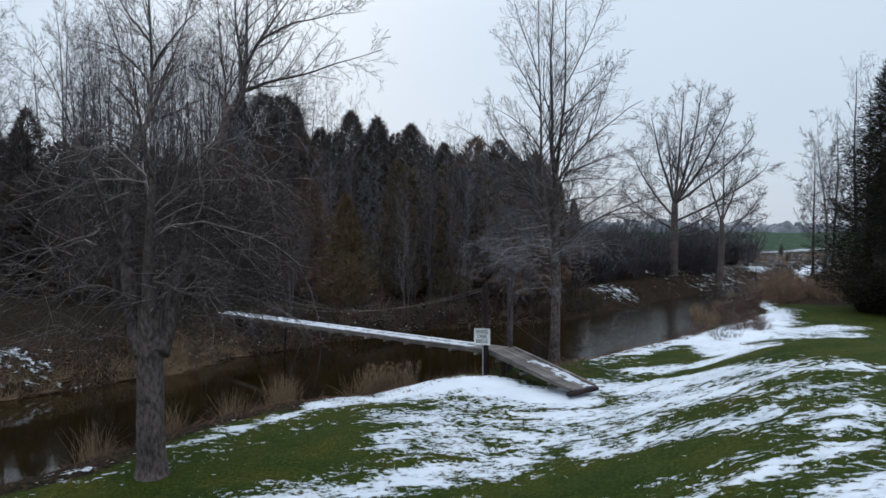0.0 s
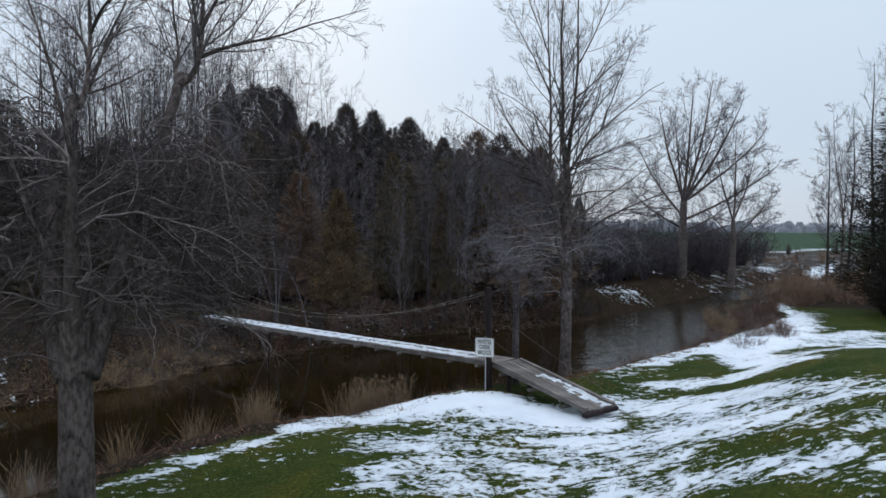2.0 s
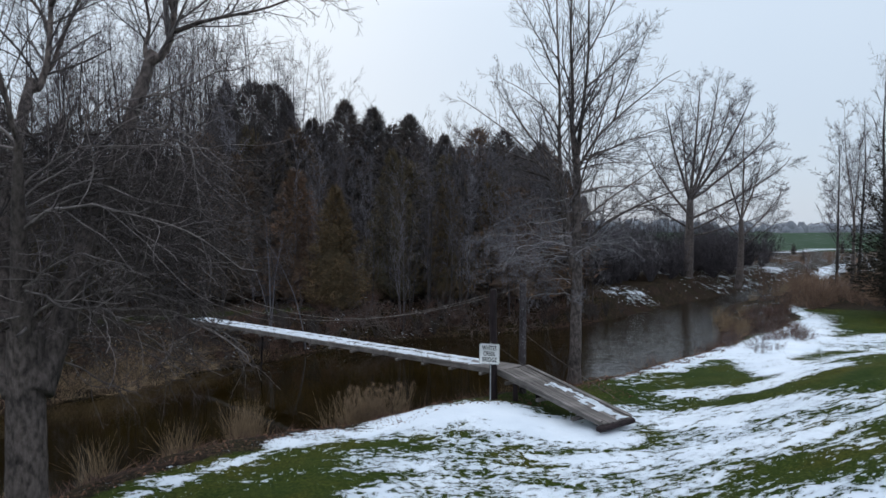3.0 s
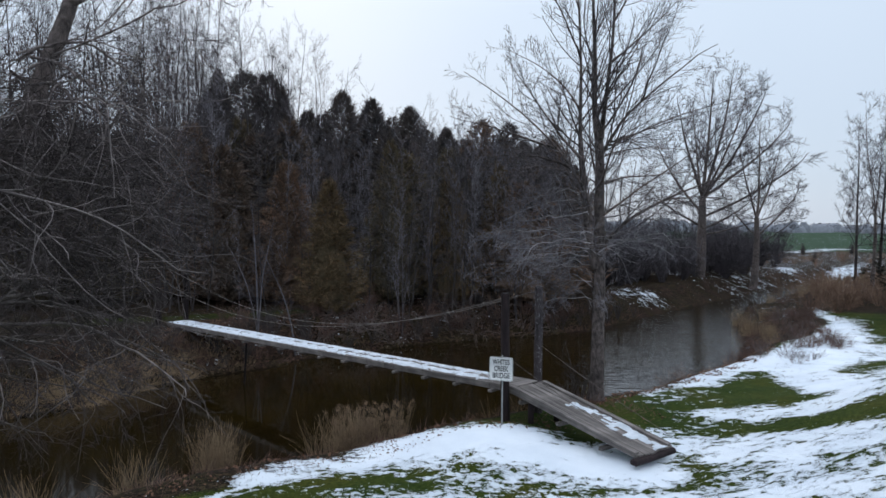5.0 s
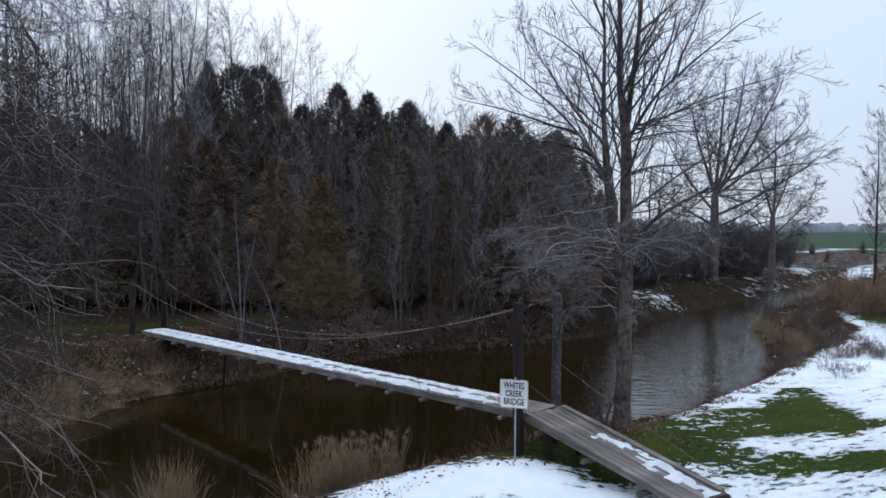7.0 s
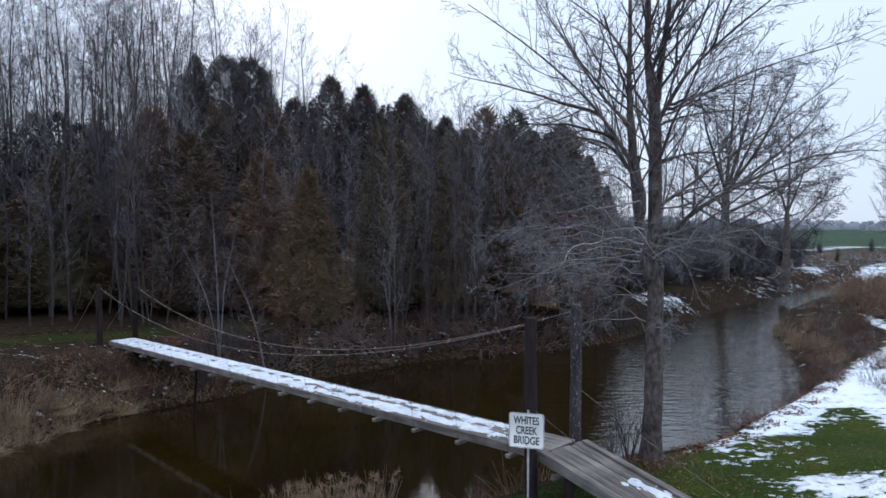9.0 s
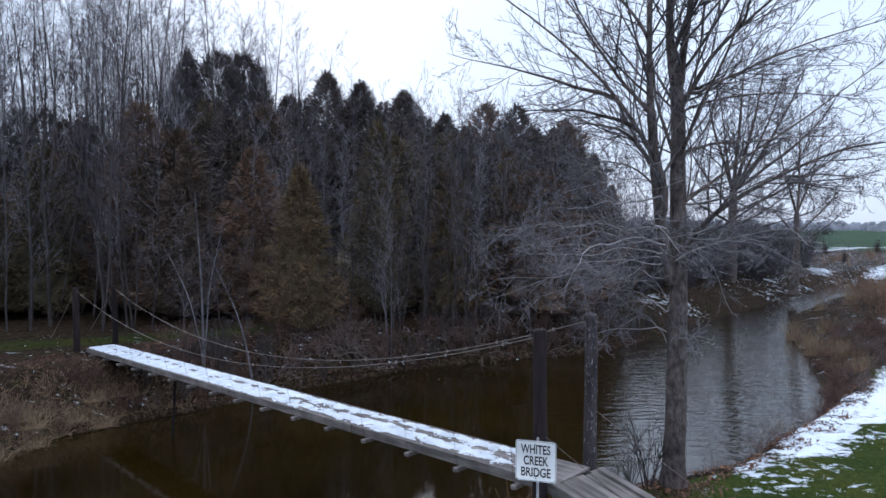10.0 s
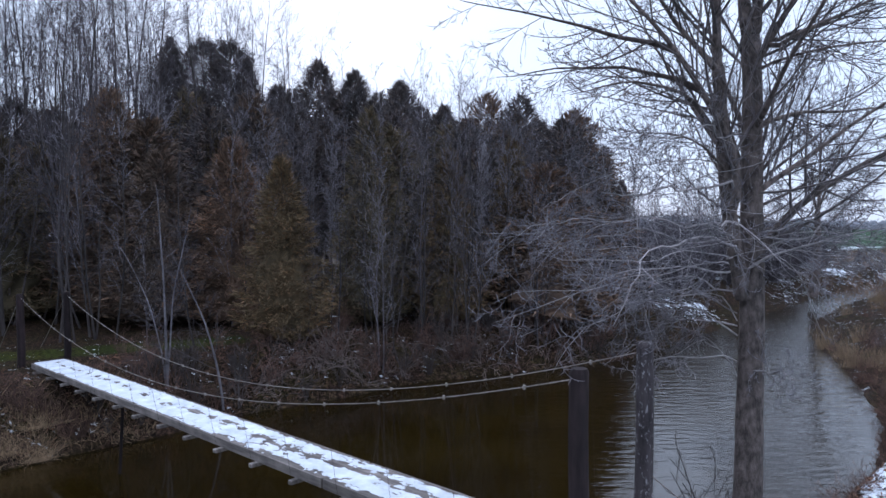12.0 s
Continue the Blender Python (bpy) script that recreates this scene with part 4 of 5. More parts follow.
    stems = [
        ((-7.58, 18.6, 7.57), (-7.35, 18.7, 9.39), (-7.86, 19.0, 14.28), 0.095), ((-7.31, 18.65, 9.28), (-6.61, 18.4, 10.13), (-5.58, 18.1, 10.87), 0.045), ((-7.65, 18.6, 8.71), (-8.2, 18.9, 9.79), (-9.79, 19.3, 10.3), 0.042),
        ((-7.4, 18.8, 9.96), (-7.97, 18.5, 10.87), (-8.99, 18.1, 12.69), 0.042), ((-5.18, 18.3, 8.11), (-4.82, 18.4, 9.46), (-5.07, 18.7, 13.95), 0.105), ((-4.84, 18.4, 9.35), (-4.28, 18.5, 10.3), (-3.05, 18.7, 12.16), 0.062),
        ((-4.56, 18.4, 9.96), (-3.38, 18.1, 10.36), (-1.75, 17.8, 10.53), 0.045), ((-4.9, 18.35, 8.67), (-3.33, 18.6, 9.21), (-1.42, 18.8, 9.85), 0.055), ((-5.29, 18.3, 8.0), (-5.54, 18.7, 9.46), (-5.74, 19.1, 12.16), 0.055),
        ((-5.07, 18.4, 9.01), (-4.84, 17.5, 10.58), (-4.51, 16.8, 12.38), 0.045), ((-6.9, 16.35, 4.6), (-7.8, 16.5, 6.6), (-9.4, 16.8, 9.6), 0.065), ((-5.9, 15.3, 6.3), (-6.1, 14.8, 8.0), (-6.5, 14.2, 10.2), 0.05),
        ((-7.52, 18.6, 7.91), (-7.06, 19.5, 9.96), (-6.61, 20.3, 12.46), 0.05)]
    droops = []
    for (sx, sy), lo, hi, n, reach in (((-7.3, 17.2), 4.0, 7.4, 16, 3.7), ((-5.55, 17.3), 4.0, 7.2, 15, 3.5), ((-6.1, 15.6), 3.4, 6.6, 14, 3.4), ((-7.6, 16.4), 3.6, 6.4, 9, 3.2), ((-6.4, 16.0), 2.6, 4.0, 12, 3.0)):
        droops += skirt(rng, sx, sy, lo, hi, n, reach, None, 1.1 if hi < 4.5 else 1.9, 0.8)
    droops += skirt(rng, -5.5, 17.5, 5.8, 7.4, 4, 3.2, (-0.2, 0.5), 2.0) + skirt(rng, -5.8, 17.0, 3.4, 5.2, 7, 2.8, (-0.1, 0.5), 1.7)
    droops += skirt(rng, -5.7, 16.9, 3.2, 5.6, 9, 2.8, (-0.1, 0.4), 1.2)
    # the limbs end above the bank
    droops = [(a, (min(b[0], -0.65 * (b[1] - 13.2) - 0.5), b[1], b[2]), lift, 1.45 * r) for a, b, lift, r in droops]
    creek_tree("spreading bare lawn tree with several grey stems and tangled drooping twigs", foot, boles, stems, droops, 8, CROWN_TWIG, SKIRT_BARK, SKIRT_TWIG, 4.5, LAWN_DROOP)


build_lawn_trees()


def bare_tree(rng, height, spread, radius, limbs, rise, mats, name, label, category, group, first=0.3, fine=(5, 4, 2), lean=0.05, wobble=0.011, least=0.006):
    """One free-standing or woodland tree without leaves, built at the origin."""
    tree = thing(name, (0, 0, 0), label, category, group)
    top = np.array([rng.normal(0, lean) * height, rng.normal(0, lean) * height, height])
    line = bow((0, 0, -0.3), top, (rng.normal(0, 0.02) * height, rng.normal(0, 0.02) * height, 0), 12, rng, wobble)[None]
    rad = (radius * (1 - 0.93 * np.linspace(0, 1, 12)))[None]
    rad[0, 0] *= 1.3
    part("trunk", mesh_of("trunk", *tubes(line, rad, 8), mats[0], True), mats[0], tree)
    plan = [(limbs, first, 0.985, 58 - rise, spread, 0.3, 5, 0.06, 0.06, 3), (fine[0], 0.12, 1.0, 40, 0.45, 0.6, 3, 0.1, 0.05, 3), (fine[1], 0.1, 1.0, 38, 0.55, 0.75, 2, 0.1, 0.03, 3), (fine[2], 0.25, 1.0, 38, 0.55, 0.75, 2, 0.14, 0.03, 3)]
    levels = branch_out(rng, line, rad, np.array([height]), [row for row in plan if row[0]], least)
    soft_part("crown", mesh_of("crown", *joined([tubes(*lv) for lv in levels]), mats[1], True), mats[1], tree, "bare grey-brown branches and twigs")
    return tree


def spread_tree(label, base, height, stems, seed, radius):
    """A field tree whose bole divides into arching stems."""
    rng = np.random.default_rng(seed)
    tree = thing("bare_tree", base, label, "tree", "bare creek-side trees")
    bole = bow((0, 0, -0.3), (0.2, 0, height * 0.4), (0.12, 0, 0), 8, rng, 0.012)
    part("trunk", mesh_of("trunk", *tubes(bole[None], np.linspace(radius * 1.1, radius * 0.62, 8)[None], 10), BARK, True), BARK, tree)
    for dx, dy, dz, share in stems:
        f = (6.9 if share > 0.75 else 2.0 + 5.5 * dz / height) * 1.0
        f = min(f, 6.9)
        start = bole[int(f)] * (1 - f % 1) + bole[min(int(f) + 1, 7)] * (f % 1)
        line = bow(start, (dx, dy, dz), (dx * 0.14, dy * 0.14, 0.01 * dz), 10, rng, 0.025)[None]
        rad = np.linspace(radius * 0.44 * share ** 1.5, radius * 0.04, 10)[None]
        limb = part("limb", mesh_of("limb", *tubes(line, rad, 6), BARK, True), BARK, tree)
        plan = [(14, 0.12, 0.98, 46, 0.38, 0.42, 7, 0.07, 0.03, 3), (9, 0.12, 1.0, 42, 0.46, 0.55, 4, 0.09, 0.03, 3), (5, 0.12, 1.0, 40, 0.5, 0.75, 3, 0.1, 0.02, 3)]
        levels = branch_out(rng, line, rad, np.array([span(line[0])]), plan, 0.0122)
        soft_part("twig_spray", mesh_of("twig_spray", *joined([tubes(*lv) for lv in levels]), WOODS_TWIG, True), WOODS_TWIG, limb, "fine bare twigs")


def build_far_trees():
    spread_tree("broad bare tree standing in thicket on the creek bank", (24.6, 74, -0.3), 20.5,
                [(1.0, 0, 20.0, 0.9), (3.4, 1, 20.6, 0.9), (5.8, -1, 18.8, 0.85), (8.6, 0, 15.8, 0.8), (10.2, 0, 12.4, 0.75), (-2.4, 0, 17.8, 0.8), (-4.4, 0, 13.6, 0.75), (-5.2, 1, 9.6, 0.7), (0.5, 4, 18, 0.7), (2.4, -4, 17.5, 0.7), (6.8, 2, 9.0, 0.6), (9.2, 1, 7.2, 0.55)], 31, 0.5)
    spread_tree("slender bare tree beside the broad creek-bank tree", (28.0, 70, -0.4), 15.5,
                [(0.4, 0, 15.5, 0.9), (2.4, 0.5, 13.0, 0.8), (-1.6, 0, 13.5, 0.8), (4.0, 0, 9.0, 0.7), (-3.0, 0.5, 9.0, 0.6), (3.4, -1, 6.5, 0.6)], 32, 0.32)
    rng = np.random.default_rng(33)
    spread_tree("slender bare tree with two stems beyond the lawn", (37.8, 68.6, -0.5), 16.5, [(-0.9, 0, 16.5, 0.9), (0.6, 0, 14.0, 0.85), (-2.6, 0, 10.5, 0.6), (1.8, 0, 10.0, 0.6), (-2.2, 0, 7.0, 0.5), (0.2, 1.5, 13.0, 0.7)], 34, 0.18)
    proto = bare_tree(rng, 16.5, 0.24, 0.17, 30, 20, (FOREST_BARK, WOODS_TWIG), "bare_tree", "slender bare trees in a row beyond the lawn", "tree", "bare trees beyond the evergreen", 0.2, (6, 6, 0), 0.02)
    proto.matrix_basis = Matrix.Translation((40.0, 71.0, -0.5))
    for x, y, s, a in ((41.5, 69.5, 1.3, 4.0), (44.0, 72.0, 1.25, 1.0), (39.6, 74.0, 0.9, 5.0), (47.5, 70.5, 1.35, 3.1)):
        copy_thing(proto, Matrix.Translation((x, y, -0.5)) @ Matrix.Rotation(a, 4, "Z") @ Matrix.Scale(s, 4))


build_far_trees()


def place_copy(proto, x, y, z, a, s, t=1.0):
    ob = copy_thing(proto, Matrix.Translation((x, y, z)) @ Matrix.Rotation(a, 4, "Z"))
    ob.scale = (s, s, s * t)
    return ob


def evergreen(rng, height, radius, sprays, size, mat, name, label, group, blunt=0.8, skirt_at=0.03, uneven=0.5, clump=40, core_size=0.5):
    """A conifer: trunk, ragged lumps of flat sprays with gaps, built at the origin."""
    tree = thing(name, (0, 0, 0), label, "evergreen tree", group)
    line = bow((0, 0, -0.3), (0, 0, height * 0.97), (rng.normal(0, 0.1), rng.normal(0, 0.1), 0), 8, rng, 0.01)[None]
    part("trunk", mesh_of("trunk", *tubes(line, np.linspace(height * 0.016, 0.015, 8)[None], 7), FOREST_BARK, True), FOREST_BARK, tree)
    rings, sides = 38, 36
    ct, ca = np.meshgrid(np.linspace(0, 1, rings), np.arange(sides) * 6.2832 / sides, indexing="ij")
    lump = core_size + 0.08 * np.sin(3 * ca + 9 * ct + rng.uniform(0, 6)) + 0.06 * np.sin(5 * ca - 17 * ct + rng.uniform(0, 6)) + rng.normal(0, 0.09, ct.shape)
    cr = (radius * np.clip(1 - ct, 0, 1) ** 0.65 * smooth(-0.12, 0.1, ct)) * lump
    cz = (skirt_at + (0.76 - skirt_at) * ct) * height + rng.normal(0, 0.014, ct.shape) * height
    core = np.stack([cr * np.cos(ca), cr * np.sin(ca), cz], -1)[::2, ::2].reshape(-1, 3)
    rings, sides = rings // 2, sides // 2
    ci = np.arange(rings * sides).reshape(rings, sides)
    c0, c1, c2, c3 = ci[:-1], np.roll(ci, -1, 1)[:-1], np.roll(ci, -1, 1)[1:], ci[1:]
    core_faces = np.concatenate([np.stack([c0, c1, c2], -1).reshape(-1, 3), np.stack([c0, c2, c3], -1).reshape(-1, 3)])
    boughs = max(60, sprays // clump)
    bt = skirt_at + (1 - skirt_at) * (np.arange(boughs) + rng.uniform(0, 1, boughs)) / boughs
    ba, reach = rng.uniform(0, 6.283, boughs), 1.1 - uneven * rng.uniform(0, 1, boughs)
    share = np.clip(1 - bt, 0, 1) ** blunt + 0.42
    k = rng.choice(boughs, sprays, p=share / np.sum(share))
    t, f = bt[k], rng.uniform(0.15, 1.0, sprays) ** 0.5
    prof = radius * np.clip(1 - t, 0, 1) ** blunt * smooth(-0.12, 0.1, t) + 0.1
    r = prof * reach[k] * f
    a = ba[k] + rng.normal(0, 0.16, sprays) + rng.normal(0, 0.25, sprays) * (1 - f)
    out = np.stack([np.cos(a), np.sin(a), np.zeros(sprays)], 1)
    p = out * r[:, None]
    p[:, 2] = t * height + 0.22 * r * (2 * f - 1) + rng.normal(0, 0.035, sprays) * radius
    d = out + rng.normal(0, 0.45, p.shape)
    d[:, 2] += 0.35 * (rng.uniform(-0.6, 1.2, sprays)) + 1.1 * smooth(0.72, 1.0, t)
    d /= np.linalg.norm(d, axis=1, keepdims=True)
    w = np.cross(d, rng.normal(0, 1, p.shape))
    w /= np.linalg.norm(w, axis=1, keepdims=True) + 1e-9
    nrm = np.cross(d, w)
    s = size * rng.uniform(0.5, 1.3, sprays)[:, None]
    shape = ((-0.075, -0.1, 0.0), (0.085, 0.0, 0.03), (0.02, 1.0, -0.12))
    verts = np.stack([p + s * (w * x + d * y + nrm * z) for x, y, z in shape], 1).reshape(-1, 3)
    soft_part("crown", mesh_of("crown", *joined([(core, core_faces), (verts, np.arange(sprays * 3).reshape(-1, 3))]), mat), mat, tree, "ragged sprays of dark scale foliage")
    return tree


def build_forest():
    rng = np.random.default_rng(50)
    woods, cedars = "bare woodland trees", "woodland evergreens"
    tall = [bare_tree(rng, 21, 0.185, 0.105, 40, 17, (FOREST_BARK, WOODS_TWIG), "woodland_tree", "tall slender bare woodland tree behind the creek", "tree", woods, 0.2, (6, 3, 0), wobble=0.03, least=0.009) for _ in range(4)]
    slim = [bare_tree(rng, 11, 0.17, 0.034, 24, 20, bark, "woodland_sapling", "thin grey bare sapling at the wood edge", "tree", woods, 0.14, (5, 3, 0), wobble=0.03) for bark in ((FOREST_BARK, WOODS_TWIG), (FOREST_BARK, TWIG), (FOREST_BARK, WOODS_TWIG), (WOODS_TWIG, TWIG))]
    near_ever = [evergreen(rng, 9, 2.5, 20000, 0.26, CEDAR, "cedar_tree", "dense dark green cedar at the wood edge", cedars, 0.7) for _ in range(2)]
    near_rust = [evergreen(rng, 9, 2.9, 20000, 0.27, BRONZE, "cedar_tree", "dense bronzed brown-green cedar at the wood edge", cedars, 0.62)]
    ever = [evergreen(rng, 10, 2.7, 11000, 0.34, CEDAR, "cedar_tree", "dense dark green cedar in the wood", cedars, 0.7) for _ in range(2)]
    rust = [evergreen(rng, 10, 3.3, 11000, 0.36, BRONZE, "cedar_tree", "dense bronzed brown-green cedar in the wood", cedars, 0.62) for _ in range(2)]
    crest = [evergreen(rng, 15, 4.4, 27000, 0.29, SPRUCE, "spruce_tree", "tall dark evergreen rising behind the wood edge", cedars, shape, 0.3, 0.42, 20, 0.5) for shape in (0.46, 0.70, 0.64, 0.76)]
    dark = [evergreen(rng, 15, 4.4, 8000, 0.46, SPRUCE, "spruce_tree", "dark evergreen standing deep in the wood", cedars, shape, 0.2, 0.34, 14, 0.5) for shape in (0.72, 0.64)]

    def first_or_copy(kind, used, x, y, a, s, t=1.0):
        proto = kind[int(rng.integers(0, len(kind)))]
        z = floor_z(x, y) - 0.05
        if id(proto) in used:
            return place_copy(proto, x, y, z, a, s, t)
        used.add(id(proto))
        proto.matrix_basis = Matrix.Translation((x, y, z)) @ Matrix.Rotation(a, 4, "Z")
        proto.scale = (s, s, s * t)
        return proto

    dome = crest[:1]
    spires = crest[1:]
    used = set()
    turn = lambda: rng.uniform(0, 6.28)
    # named evergreens along the edge, then the rows behind
    for kind, x, y, h, w in ((near_ever, -6.2, 45.6, 7.2, 0.9), (near_ever, -3.2, 50.0, 9.8, 0.95), (near_ever, 0.4, 50.5, 8.2, 0.85), (near_rust, -9.6, 50.5, 8.6, 1.0), (near_rust, -16.5, 53, 11.2, 1.3), (near_ever, -20.5, 50.5, 8.5, 1.3), (near_rust, -13.0, 50.5, 8.0, 1.1),
                             (near_ever, 3.6, 53, 8.8, 0.9), (dark, 7.2, 56.5, 8.6, 0.7), (spires, 10.2, 61.5, 9.4, 0.55), (spires, 12.6, 66.5, 7.6, 0.5), (dome, -18.4, 72, 18.6, 1.2), (dome, -16.0, 71, 18.3, 1.05), (dome, -21.6, 73, 17.4, 1.0), (spires, -20.6, 71, 18.6, 0.8), (spires, -14.6, 70, 17.0, 0.9), (ever, -24.5, 49, 8.0, 1.3),
                             (spires, -9.0, 69, 16.4, 1.25), (spires, -6.6, 71, 16.0, 1.2), (spires, -3.2, 72.8, 15.6, 1.2), (spires, 0.2, 71, 13.4, 1.1), (spires, 3.6, 70, 12.4, 1.1), (spires, 7.0, 69, 12.2, 1.0), (spires, 9.6, 68, 11.0, 0.7), (spires, 5.3, 69, 11.9, 0.9), (spires, 8.5, 66, 10.8, 0.7), (spires, -12.2, 70, 15.0, 1.3), (dark, 2.0, 68.5, 12.2, 1.15), (dark, 4.6, 68.5, 11.8, 1.15), (dark, -25.6, 62, 11.8, 0.95), (dark, -23.3, 60, 11.6, 0.9), (dark, -27.6, 60, 12.2, 1.0)):
        size = {id(near_ever): 9, id(near_rust): 9, id(ever): 10, id(rust): 10, id(dark): 15, id(dome): 15, id(spires): 15}[id(kind)]
        first_or_copy(kind, used, x, y, turn(), w, h / size / w)
    for k in range(15):
        x, w = -12.0 + 1.5 * k + rng.uniform(-0.5, 0.5), rng.uniform(0.95, 1.15)
        h = np.interp(x, (-12, -9, -3.2, 0.2, 5, 10), (14.2, 15.6, 14.8, 12.7, 11.4, 9.6)) - rng.uniform(0, 1.0)
        first_or_copy(dark, used, x, rng.uniform(67, 71), turn(), w, h / 15 / w)
    for k in range(9):
        x, w = -42 + 2.4 * k + rng.uniform(-1, 1), rng.uniform(1.0, 1.25)
        first_or_copy(dark, used, x, rng.uniform(57, 64), turn(), w, (12.4 - 2.4 * smooth(-28, -24, x) + rng.uniform(-0.6, 0.6)) / 15 / w)
    for k in range(36):
        x, y = rng.uniform(-36, 9), rng.uniform(52, 66)
        h = (8.2 + 0.42 * (y - 52) + rng.uniform(-1.2, 1.2)) * (1 - 0.22 * smooth(-18, -24, x))
        kind = (rust, ever, dark)[int(rng.choice(3, p=(0.4, 0.25, 0.35)))]
        size = 15 if kind is dark else 10
        w = rng.uniform(1.15, 1.55) * (0.85 if kind is dark else 1.0)
        first_or_copy(kind, used, x, y, turn(), w, h / size / w)
    for k in range(86):
        x, y = rng.uniform(-48, -14), rng.uniform(54, 82)
        s = rng.uniform(0.82, 1.08) * (1 + 0.2 * (x < -19))
        first_or_copy(tall, used, x, y, turn(), s)
    for k in range(2):
        first_or_copy(tall, used, rng.uniform(-31, -20), rng.uniform(58, 72), turn(), rng.uniform(0.95, 1.2))
    for x, y, s in ((-22.5, 47.5, 0.92), (-19.8, 48.2, 0.85), (-17.9, 46.6, 0.75), (-16.2, 48.0, 0.8), (-26, 47, 0.95), (-12.5, 66, 1.0), (-11, 72, 1.0), (-14.5, 68, 1.02), (-8.2, 64, 0.85), (-9.8, 58, 0.78), (-29, 45, 0.95)):
        first_or_copy(tall, used, x, y, turn(), s)
    for k in range(78):
        x = rng.uniform(-24, 12)
        shore = np.interp(x, FAR_SHORE[:, 0], FAR_SHORE[:, 1])
        y = max(shore, 43) + 1.8 + abs(rng.normal(0, 6.0)) + 0.25 * max(x - 4, 0)
        s = rng.uniform(0.5, 0.85) + 0.035 * (y - shore)
        first_or_copy(slim, used, x, y, turn(), s)
    # Mostly out of view: evergreens added to block the sky's reflection in the creek.
    for k in range(12):
        x = -55 + 2.7 * k + rng.uniform(-1, 1)
        y = np.interp(x, FAR_SHORE[:, 0], FAR_SHORE[:, 1]) + rng.uniform(7, 13)
        first_or_copy((rust, ever)[k % 2], used, x, y, turn(), rng.uniform(1.4, 1.7), 0.95)
    for k in range(5):
        first_or_copy(dark, used, -46 + 2.1 * k + rng.uniform(-1, 1), rng.uniform(58, 68), turn(), rng.uniform(0.95, 1.15), 0.95)
    for k in range(36):
        first_or_copy(slim, used, rng.uniform(-9, 11), rng.uniform(52, 64), turn(), rng.uniform(0.85, 1.2))
    for x, y, s in ((-10.2, 42.4, 0.55), (-5.2, 44.8, 0.6), (-2.6, 47.2, 0.7), (1.8, 49.6, 0.8), (4.4, 50.6, 0.85), (6.4, 52.4, 0.8)):
        first_or_copy(slim, used, x, y, turn(), s)
    for base, stems in (((-8.75, 40.6), ((-0.35, 0.2, 6.6, 0.055), (-1.5, 0.1, 4.6, 0.03), (0.7, 0.4, 5.9, 0.036))), ((-7.05, 40.9), ((-1.7, 0.1, 5.2, 0.045),))):
        x, y = base
        tree = thing("woodland_sapling", (x, y, floor_z(x, y) - 0.05), "pale forked bare sapling at the end of the footbridge", "tree", woods)
        for dx, dy, dz, r in stems:
            line = arc((0, 0, -0.1), (dx * 0.3, dy * 0.3, dz * 0.5), (dx, dy, dz), 12, rng, 0.012)[None]
            rad = np.linspace(r, 0.008, 12)[None]
            stem = part("stem", mesh_of("stem", *tubes(line, rad, 6), TWIG, True), TWIG, tree)
            levels = branch_out(rng, line, rad, np.array([dz]), [(16, 0.25, 0.98, 56, 0.3, 0.4, 6, 0.12, 0.03, 3), (6, 0.15, 1.0, 50, 0.4, 0.6, 4, 0.12, 0.03, 3), (3, 0.2, 1.0, 44, 0.5, 0.8, 3, 0.14, 0.03, 3)])
            soft_part("twig_spray", mesh_of("twig_spray", *joined([tubes(*lv) for lv in levels]), WOODS_TWIG, True), WOODS_TWIG, stem, "fine grey bare twigs")
    for k in range(26):
        x = rng.uniform(-3, 9)
        first_or_copy(slim, used, x, np.interp(x, FAR_SHORE[:, 0], FAR_SHORE[:, 1]) + rng.uniform(0.8, 4), turn(), rng.uniform(0.7, 1.0))
    for k in range(24):
        x = rng.uniform(-2, 8.5)
        first_or_copy(slim, used, x, np.interp(x, FAR_SHORE[:, 0], FAR_SHORE[:, 1]) + rng.uniform(1.5, 7), turn(), rng.uniform(0.85, 1.15))
    for k in range(66):
        x = rng.uniform(12, 34)
        y = 66 + 0.75 * (x - 13) + rng.uniform(2, 14)
        first_or_copy(slim, used, x, y, turn(), rng.uniform(0.5, 1.0))


build_forest()


def build_lawn_evergreen():
    rng = np.random.default_rng(61)
    tree = evergreen(rng, 17.5, 6.1, 64000, 0.34, THUJA, "lawn_evergreen", "tall dense dark evergreen standing on the lawn edge", "", 0.6, 0.0)
    tree.matrix_basis = Matrix.Translation((31.3, 47.5, floor_z(31.3, 47.5)))
    young = evergreen(rng, 2.2, 0.8, 900, 0.2, SPRUCE, "young_spruce", "small young spruce out in the marshy field", "young field spruces", 0.8, 0.02)
    young.matrix_basis = Matrix.Translation((74, 132, floor_z(74, 132)))
    for x, y, s in ((66, 134, 0.8), (63, 128, 0.7), (52, 104, 0.7)):
        place_copy(young, x, y, floor_z(x, y), x, s)


build_lawn_evergreen()


